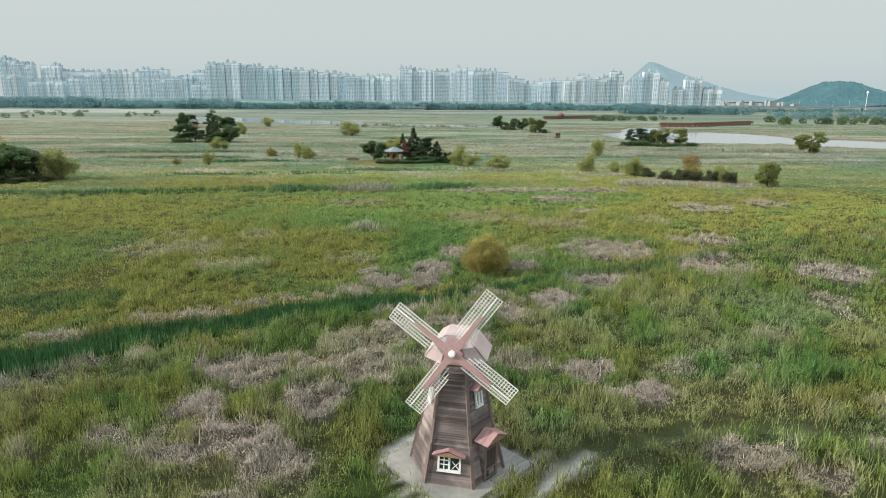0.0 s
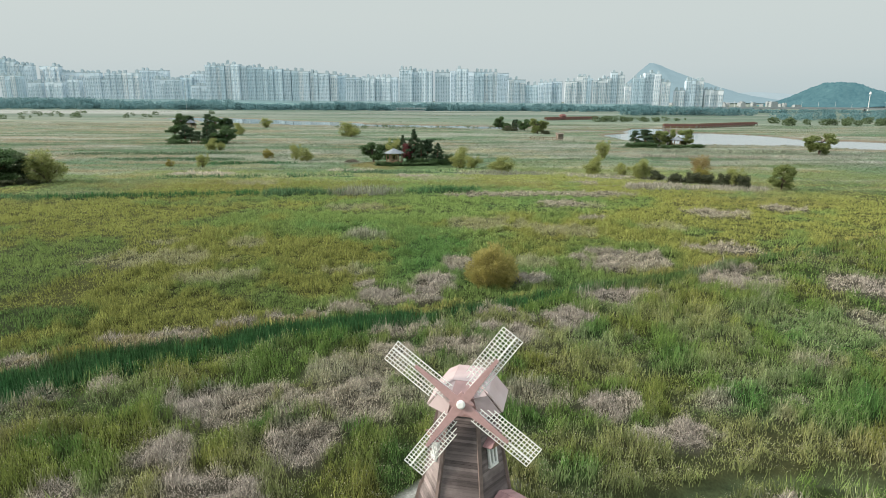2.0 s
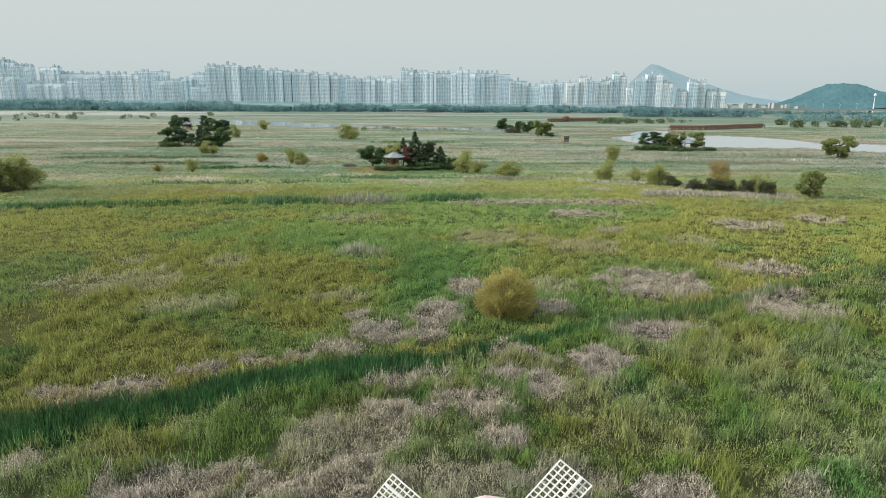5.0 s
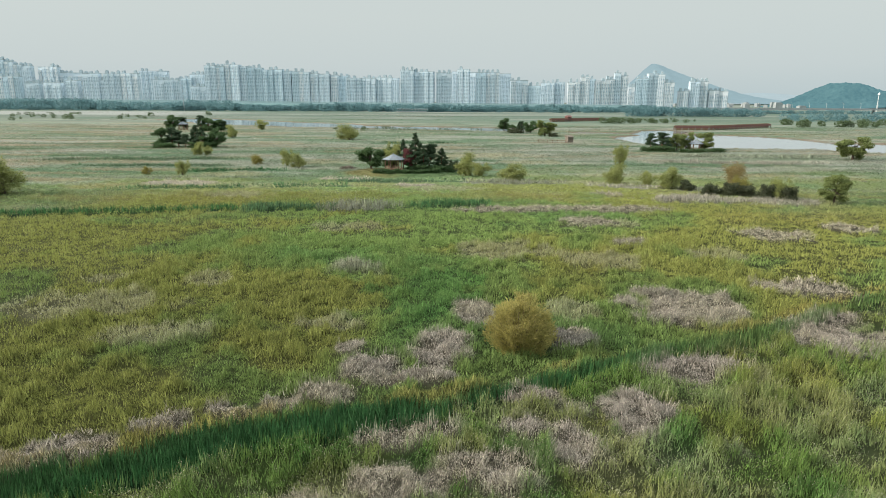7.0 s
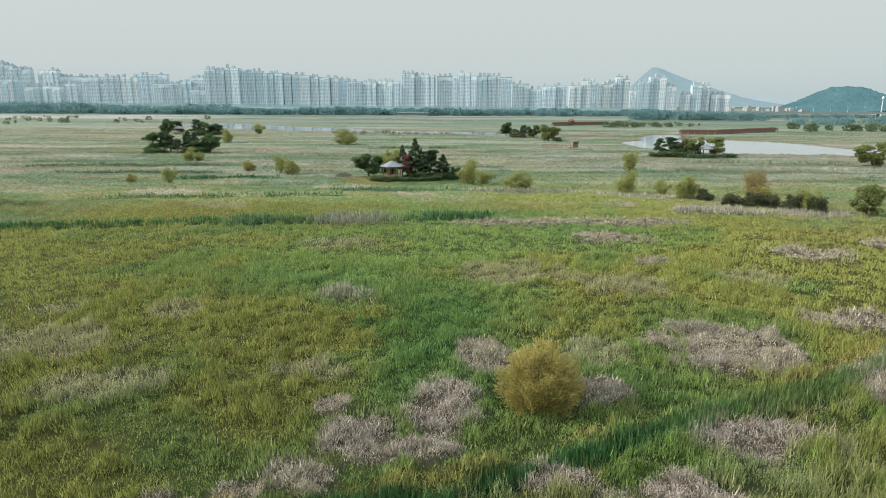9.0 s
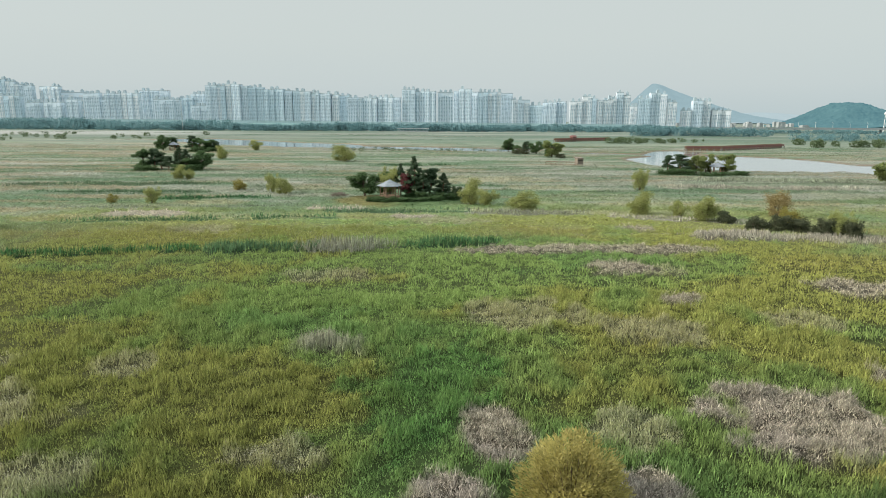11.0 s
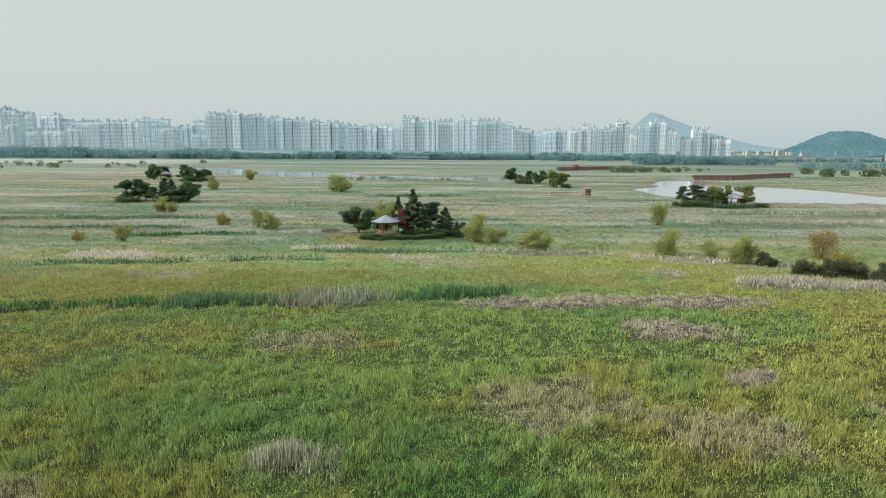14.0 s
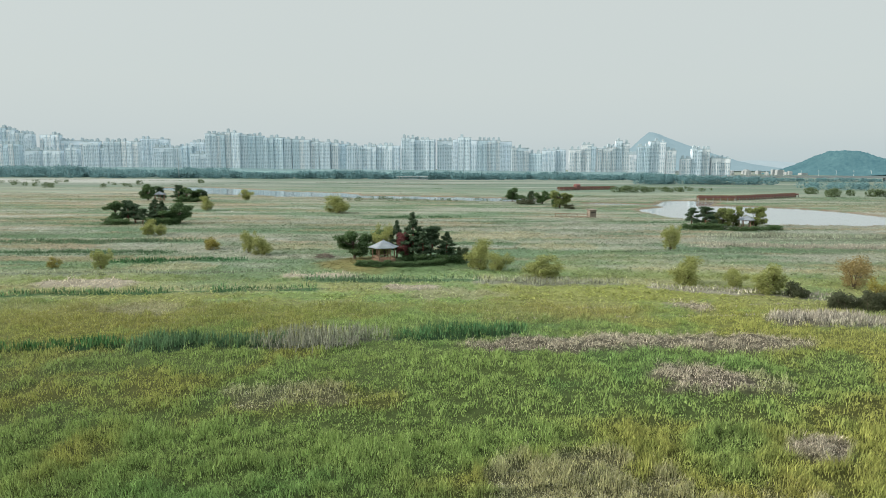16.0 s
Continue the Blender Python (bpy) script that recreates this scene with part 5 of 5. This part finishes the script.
# ---- red bridges ----
def build_bridge(name, pts, label, deck_z=1.15, rail_h=1.1):
    o = Vector((*pts[0], 0))
    br = thing(name, pose(o.x, o.y, 0), label, "bridge")
    for p0, p1 in zip(pts, pts[1:]):
        a, b = Vector((*p0, 0)) - o, Vector((*p1, 0)) - o
        along = (b - a).normalized()
        side = Vector((-along.y, along.x, 0))
        up = Vector((0, 0, deck_z))
        part("deck", bar_bm(a + up, b + up, 0.25, 3.2), M_TIMBER, br)
        n = max(2, int((b - a).length / 3.2))
        for s in (-1, 1):
            rail = part("railing", bar_bm(a + side * 1.6 * s + Vector((0, 0, deck_z + rail_h)), b + side * 1.6 * s + Vector((0, 0, deck_z + rail_h)), 0.16, 0.16), M_RED, br, "solid red plank railing")
            for k in range(n):
                q0, q1 = a.lerp(b, (k + 0.03) / n) + side * 1.6 * s, a.lerp(b, (k + 0.97) / n) + side * 1.6 * s
                lo, hi = Vector((0, 0, deck_z + 0.15)), Vector((0, 0, deck_z + rail_h - 0.1))
                t = side * 0.04
                part("panel", prism_bm([q0 + lo - t, q1 + lo - t, q1 + lo + t, q0 + lo + t], [q0 + hi - t, q1 + hi - t, q1 + hi + t, q0 + hi + t]), M_RED, rail)
            for k in range(n + 1):
                q = a.lerp(b, k / n) + side * 1.5 * s
                part("pile", box_bm(0.42, 0.42, deck_z + 0.9, Matrix.Translation(q + Vector((0, 0, -0.9)))), M_CONCRETE, br, "pale concrete pile")
    return br


build_bridge("bridge", [(133, 378), (152, 378), (180, 398), (209, 420)], "zigzag red timber footbridge over the pond inlet")
build_bridge("bridge", [(84, 507), (105, 521), (134, 538)], "far red timber footbridge on pale piles")
gate = thing("bridge_shelter", pose(100, 518, 1.0, 0, 0, 34), "small red roofed shelter on the far footbridge", "shelter")
part("cabin", box_bm(4.2, 3.0, 2.6), M_RED, gate)
part("roof", prism_bm([(-2.7, -2.0, 2.6), (2.7, -2.0, 2.6), (2.7, 2.0, 2.6), (-2.7, 2.0, 2.6)], [(-2.2, -0.1, 3.8), (2.2, -0.1, 3.8), (2.2, 0.1, 3.8), (-2.2, 0.1, 3.8)]), M_RED, gate)

# ---- far shore: woods, viaduct, mast, pier ----
def woods(name, label, xs, ys, hs, count, leaf, seed, mat, edge=0.0, gap=4.0):
    """A far belt of trees: lumps along a strip, filled with leaves."""
    r = np.random.default_rng(seed)
    n = max(12, int((xs[1] - xs[0]) / gap))
    lumps = []
    for k in range(n):
        x = xs[0] + (xs[1] - xs[0]) * (k + r.uniform(0, 1)) / n
        y = r.uniform(*ys) + edge * (x - xs[0])
        h = hs[0] + (hs[1] - hs[0]) * float(fbm(np.array([x]), np.array([y]), 60, seed)[0]) * r.uniform(0.7, 1.2)
        lumps.append((x, y, h * 0.42, h * r.uniform(0.5, 0.9), h * 0.5))
        lumps.append((x + r.normal(0, 3), y + r.normal(0, 3), h * 0.7, h * 0.35, h * 0.32))
    me = tri_mesh(name, leaf_cloud(lumps, count, leaf, r, 0.55))
    me.materials.append(mat)
    return tagged(new(name, me), label, "woods", kind="stuff")


woods("far_woods", "long belt of haze-tinted teal trees on the far shore", (-820, 330), (880, 985), (5, 12), 90000, 1.1, 501, L_FAR, gap=2.2)
woods("west_shore_woods", "taller haze-tinted teal trees on the western shore", (-900, -330), (930, 1000), (9, 19), 30000, 1.2, 509, L_FAR, gap=2.6)
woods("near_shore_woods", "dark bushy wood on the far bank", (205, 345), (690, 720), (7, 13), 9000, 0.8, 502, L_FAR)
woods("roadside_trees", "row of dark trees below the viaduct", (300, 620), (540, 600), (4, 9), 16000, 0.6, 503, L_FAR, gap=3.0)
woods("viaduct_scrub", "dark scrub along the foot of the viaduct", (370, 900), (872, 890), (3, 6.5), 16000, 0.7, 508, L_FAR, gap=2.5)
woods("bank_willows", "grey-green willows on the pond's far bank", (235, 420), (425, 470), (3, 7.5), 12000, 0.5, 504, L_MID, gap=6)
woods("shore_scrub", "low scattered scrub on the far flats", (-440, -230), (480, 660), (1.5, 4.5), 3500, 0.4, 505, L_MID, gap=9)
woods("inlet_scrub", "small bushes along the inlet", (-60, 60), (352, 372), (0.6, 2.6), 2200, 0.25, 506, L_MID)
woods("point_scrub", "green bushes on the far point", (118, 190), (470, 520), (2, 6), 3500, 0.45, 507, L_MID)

M_ROAD = material("viaduct_concrete", (0.30, 0.335, 0.345), 0.85, vary=0.12, grain=0.4, bump=0.1)
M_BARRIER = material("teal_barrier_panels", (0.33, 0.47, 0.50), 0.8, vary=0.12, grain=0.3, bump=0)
# bank grass is shifted to blue, haze painted into its colour
M_FAR_BANK = material("hazed_bank_grass", (0.16, 0.27, 0.27), 0.9, vary=0.25, grain=0.2, bump=0)
via = thing("viaduct", pose(360, 905, 0), "long pale concrete road viaduct on piers", "viaduct")
part("deck", box_bm(900, 12, 1.4, Matrix.Translation((450, 0, 5.0))), M_ROAD, via)
for s in (-1, 1):
    part("parapet", box_bm(900, 0.4, 1.1, Matrix.Translation((450, s * 5.8, 6.4))), M_ROAD, via)
for k in range(30):
    part("pier", box_bm(1.2, 4, 5.0, Matrix.Translation((10 + 30 * k, 0, 0))), M_ROAD, via)
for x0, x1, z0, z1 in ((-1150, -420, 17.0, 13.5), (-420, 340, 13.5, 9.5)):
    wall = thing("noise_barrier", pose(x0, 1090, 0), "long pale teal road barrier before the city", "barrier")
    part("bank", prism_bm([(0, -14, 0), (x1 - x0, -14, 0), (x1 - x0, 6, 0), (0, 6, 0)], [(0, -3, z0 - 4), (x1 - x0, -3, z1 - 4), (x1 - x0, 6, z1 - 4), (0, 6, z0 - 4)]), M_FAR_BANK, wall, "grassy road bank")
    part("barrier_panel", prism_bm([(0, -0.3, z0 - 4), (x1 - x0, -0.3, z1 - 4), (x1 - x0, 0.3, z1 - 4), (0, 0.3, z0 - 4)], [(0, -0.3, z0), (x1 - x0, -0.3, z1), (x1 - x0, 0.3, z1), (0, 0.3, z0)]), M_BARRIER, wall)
M_PALE_METAL = material("pale_metal", (0.62, 0.66, 0.66), 0.5, vary=0.08, grain=1, bump=0)
for k in range(16):
    lamp = thing("street_lamp", pose(395 + 24 * k, 899.6, 6.4), "slim pale lamp post on the viaduct", "street lamp", "viaduct lamps")
    part("pole", tube_bm([(0, 0, 0), (0, 0, 7.5), (0, 1.4, 8.4)], [0.16, 0.12, 0.09], 6), M_PALE_METAL, lamp)
    part("head", box_bm(0.4, 1.1, 0.18, Matrix.Translation((0, 1.8, 8.35))), M_PALE_METAL, lamp)
mast = thing("light_mast", pose(640, 942.8, 0), "tall white mast with a ring of floodlights", "mast")
part("pole", tube_bm([(0, 0, 0), (0, 0, 15), (0, 0, 28)], [0.6, 0.5, 0.4], 10), M_PALE_METAL, mast)
part("lamp_ring", tube_bm([(0, 0, 26.6), (0, 0, 28.2), (0, 0, 30.2)], [1.9, 1.6, 0.4], 12), M_PALE_METAL, mast)
pier = thing("landing_stage", pose(-39, 842, 0), "pale flat-roofed landing stage on the far shore", "building")
part("deck", box_bm(38, 9, 1.0, Matrix.Translation((0, 0, 0.8))), M_ROAD, pier)
part("roof", box_bm(40, 10, 0.7, Matrix.Translation((0, 0, 4.0))), M_ROAD, pier)
for k in range(9):
    part("column", box_bm(0.6, 7, 3.2, Matrix.Translation((-17 + 4.25 * k, 0, 0.9))), M_ROAD, pier)
posty = thing("utility_pole", pose(-340, 850, 0), "thin pale pole on the far shore", "pole")
part("shaft", tube_bm([(0, 0, 0), (0, 0, 20), (0, 0, 38)], [0.34, 0.28, 0.2], 8), M_ROAD, posty)

# ---- the city: slab blocks of flats ----
TOWERS_LEFT = [(-1024, 1510, 18, 97), (-1004, 1510, 21, 92), (-984, 1510, 20, 85), (-964, 1510, 21, 83), (-935, 1400, 46, 56), (-885, 1400, 28, 42), (-914, 1510, 50, 81), (-842, 1400, 39, 43), (-864, 1510, 53, 68),
               (-799, 1400, 26, 48), (-757, 1400, 34, 63), (-734, 1400, 15, 49), (-712, 1400, 35, 62), (-674, 1400, 38, 63), (-672, 1510, 66, 73), (-596, 1400, 53, 50), (-599, 1510, 36, 57), (-570, 1510, 34, 66), (-524, 1400, 39, 37)]
TOWERS_MID = [(-499, 1400, 24, 82), (-478, 1400, 18, 81), (-462, 1400, 12, 85), (-445, 1400, 22, 84), (-427, 1400, 15, 81), (-411, 1400, 18, 78), (-394, 1400, 16, 78), (-375, 1400, 22, 74), (-353, 1400, 22, 75),
              (-334, 1400, 16, 72), (-344, 1510, 19, 72), (-297, 1400, 24, 70), (-298, 1510, 20, 69), (-254, 1400, 24, 66), (-251, 1510, 21, 67), (-229, 1510, 24, 66), (-190, 1400, 32, 58), (-158, 1400, 32, 57), (-124, 1400, 35, 59), (-107, 1510, 16, 62),
              (-316, 1400, 16, 71), (-275, 1400, 18, 67), (-232, 1400, 16, 64)]
TOWERS_CENTRE = [(-74, 1400, 29, 75), (-38, 1400, 44, 72), (5, 1400, 32, 70), (31, 1510, 13, 77), (48, 1400, 27, 77), (74, 1510, 16, 76), (86, 1400, 21, 71), (111, 1400, 28, 71), (149, 1510, 26, 73), (168, 1400, 37, 55), (202, 1400, 28, 44), (250, 1510, 33, 53), (278, 1510, 23, 55)]
TOWERS_RIGHT = [(288, 1400, 27, 54), (312, 1400, 21, 65), (354, 1510, 16, 64), (345, 1400, 21, 57), (365, 1400, 20, 60), (382, 1400, 15, 74), (397, 1400, 15, 68), (448, 1510, 19, 47), (436, 1400, 26, 62), (458, 1400, 21, 73),
                (516, 1510, 17, 75), (496, 1400, 20, 54), (528, 1400, 21, 36), (551, 1400, 22, 57), (571, 1400, 18, 57), (593, 1400, 20, 38), (614, 1400, 23, 37)]
# wall and glass colours are pale and bluish, with distance haze painted in
M_FLATS = material("hazed_white_render", (0.585, 0.69, 0.765), 0.85, vary=0.06, grain=0.3, bump=0, random_by="object")
M_FLATS_TEAL = material("hazed_teal_render", (0.51, 0.64, 0.72), 0.85, vary=0.08, grain=0.3, bump=0, random_by="object")
M_FLATS_WARM = material("hazed_cream_render", (0.62, 0.68, 0.72), 0.85, vary=0.06, grain=0.3, bump=0, random_by="object")
M_CITY_GLASS = material("hazed_city_glass", (0.25, 0.375, 0.455), 0.3, vary=0.35, grain=0.2, bump=0, random_by="island", spec=0.5)
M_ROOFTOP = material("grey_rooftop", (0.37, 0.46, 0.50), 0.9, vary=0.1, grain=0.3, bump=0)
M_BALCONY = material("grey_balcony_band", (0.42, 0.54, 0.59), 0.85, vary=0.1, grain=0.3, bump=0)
CORNERS = np.array([(x, y, z) for z in (0, 1) for x, y in ((-0.5, -0.5), (0.5, -0.5), (0.5, 0.5), (-0.5, 0.5))])
SIDES = np.array(((3, 2, 1, 0), (4, 5, 6, 7), (0, 1, 5, 4), (1, 2, 6, 5), (2, 3, 7, 6), (3, 0, 4, 7)))


def boxes_mesh(name, boxes):
    """Many boxes in one mesh: rows of middle x, middle y, foot z, width, depth, height."""
    b = np.array(boxes, dtype=float)
    co = b[:, None, :3] + CORNERS[None] * b[:, None, 3:]
    faces = SIDES[None] + 8 * np.arange(len(b))[:, None, None]
    return mesh_from(name, co.reshape(-1, 3), faces.reshape(-1, 4))


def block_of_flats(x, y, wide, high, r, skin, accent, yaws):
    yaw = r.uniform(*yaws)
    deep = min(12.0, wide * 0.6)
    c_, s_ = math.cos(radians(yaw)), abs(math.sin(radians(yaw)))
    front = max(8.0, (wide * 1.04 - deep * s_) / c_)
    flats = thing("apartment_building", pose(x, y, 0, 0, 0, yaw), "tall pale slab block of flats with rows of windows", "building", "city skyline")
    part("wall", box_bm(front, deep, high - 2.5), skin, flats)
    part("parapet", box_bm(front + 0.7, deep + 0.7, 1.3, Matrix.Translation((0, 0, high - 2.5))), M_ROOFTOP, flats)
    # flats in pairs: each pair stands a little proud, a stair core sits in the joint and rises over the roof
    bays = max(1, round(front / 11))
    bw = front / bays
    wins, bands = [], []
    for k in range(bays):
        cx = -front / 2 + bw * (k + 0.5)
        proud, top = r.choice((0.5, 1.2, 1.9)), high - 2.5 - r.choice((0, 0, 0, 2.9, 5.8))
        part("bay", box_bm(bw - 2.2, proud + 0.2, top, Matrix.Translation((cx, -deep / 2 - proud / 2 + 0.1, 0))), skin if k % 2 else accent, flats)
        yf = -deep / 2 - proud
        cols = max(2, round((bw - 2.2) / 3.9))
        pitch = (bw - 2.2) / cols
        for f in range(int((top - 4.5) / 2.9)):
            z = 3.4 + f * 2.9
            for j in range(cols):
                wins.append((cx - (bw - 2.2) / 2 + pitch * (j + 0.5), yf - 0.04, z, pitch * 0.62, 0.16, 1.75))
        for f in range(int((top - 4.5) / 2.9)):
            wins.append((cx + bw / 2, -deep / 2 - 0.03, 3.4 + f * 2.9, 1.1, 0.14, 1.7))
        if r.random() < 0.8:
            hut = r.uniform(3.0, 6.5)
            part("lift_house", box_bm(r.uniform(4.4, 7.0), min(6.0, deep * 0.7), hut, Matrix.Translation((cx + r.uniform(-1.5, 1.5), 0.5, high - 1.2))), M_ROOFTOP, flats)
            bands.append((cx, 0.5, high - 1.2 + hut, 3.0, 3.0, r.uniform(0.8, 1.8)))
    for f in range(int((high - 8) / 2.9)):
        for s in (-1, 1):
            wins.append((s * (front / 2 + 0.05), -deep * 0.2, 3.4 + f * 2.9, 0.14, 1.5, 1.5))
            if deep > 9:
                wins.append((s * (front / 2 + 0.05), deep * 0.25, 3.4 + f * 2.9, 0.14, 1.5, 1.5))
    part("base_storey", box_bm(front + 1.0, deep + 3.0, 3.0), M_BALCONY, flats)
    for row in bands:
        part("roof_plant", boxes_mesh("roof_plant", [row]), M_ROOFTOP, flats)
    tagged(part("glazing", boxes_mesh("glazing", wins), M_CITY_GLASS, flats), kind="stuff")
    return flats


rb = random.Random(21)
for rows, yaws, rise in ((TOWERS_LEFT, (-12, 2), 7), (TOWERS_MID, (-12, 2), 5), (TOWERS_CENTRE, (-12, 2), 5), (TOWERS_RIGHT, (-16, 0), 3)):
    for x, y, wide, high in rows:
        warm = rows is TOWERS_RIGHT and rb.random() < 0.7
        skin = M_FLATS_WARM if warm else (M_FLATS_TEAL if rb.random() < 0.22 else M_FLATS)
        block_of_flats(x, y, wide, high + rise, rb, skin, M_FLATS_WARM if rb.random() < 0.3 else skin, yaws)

# low town between the blocks and the hills
for k in range(60):
    hx = rb.uniform(640, 1000)
    house = thing("far_house", pose(hx, rb.uniform(1700, 2600), 0, 0, 0, rb.uniform(0, 90)), "small pale flat-roofed house in the distant town", "house", "distant town")
    w_ = rb.uniform(8, 22)
    hh_ = rb.uniform(5, 14)
    part("wall", box_bm(w_, rb.uniform(8, 14), hh_), M_ROAD, house)
    part("roof", box_bm(w_ * 0.8, 7, 1.2, Matrix.Translation((0, 0, hh_))), M_ROAD, house)


# ---- hills ----
def hill_mesh(name, cx, cy, left, right, deep, high, seed, cells=90, rows=40, grit=60, rough=0.10, peak=1.8, lumpy=0.3):
    u = np.linspace(-3, 3, cells)
    v = np.linspace(-2.2, 2.2, rows)
    uu, vv = np.meshgrid(u, v)
    xx = cx + np.where(uu < 0, uu * left, uu * right)
    yy = cy + vv * deep
    z = high * np.exp(-0.55 * np.abs(uu) ** peak - 0.5 * vv ** 2)
    z = z * (1 + (fbm(xx, yy, left * 1.6, seed) - 0.5) * lumpy) + (fbm(xx, yy, grit, seed + 9) - 0.5) * high * rough * step(z, high * 0.04, high * 0.2) - high * 0.03
    idx = np.arange(z.size).reshape(z.shape)
    quads = np.stack((idx[:-1, :-1], idx[:-1, 1:], idx[1:, 1:], idx[1:, :-1]), -1).reshape(-1, 4)
    return mesh_from(name, np.stack((xx, yy, z), -1).reshape(-1, 3), quads)


def distance_material(name, col, haze_glow):
    """Far wooded slopes: haze painted in as emission, so the backdrop glows a little."""
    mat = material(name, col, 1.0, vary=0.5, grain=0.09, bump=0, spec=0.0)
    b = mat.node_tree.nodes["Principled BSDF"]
    b.inputs["Emission Color"].default_value, b.inputs["Emission Strength"].default_value = (*haze_glow, 1), 1.0
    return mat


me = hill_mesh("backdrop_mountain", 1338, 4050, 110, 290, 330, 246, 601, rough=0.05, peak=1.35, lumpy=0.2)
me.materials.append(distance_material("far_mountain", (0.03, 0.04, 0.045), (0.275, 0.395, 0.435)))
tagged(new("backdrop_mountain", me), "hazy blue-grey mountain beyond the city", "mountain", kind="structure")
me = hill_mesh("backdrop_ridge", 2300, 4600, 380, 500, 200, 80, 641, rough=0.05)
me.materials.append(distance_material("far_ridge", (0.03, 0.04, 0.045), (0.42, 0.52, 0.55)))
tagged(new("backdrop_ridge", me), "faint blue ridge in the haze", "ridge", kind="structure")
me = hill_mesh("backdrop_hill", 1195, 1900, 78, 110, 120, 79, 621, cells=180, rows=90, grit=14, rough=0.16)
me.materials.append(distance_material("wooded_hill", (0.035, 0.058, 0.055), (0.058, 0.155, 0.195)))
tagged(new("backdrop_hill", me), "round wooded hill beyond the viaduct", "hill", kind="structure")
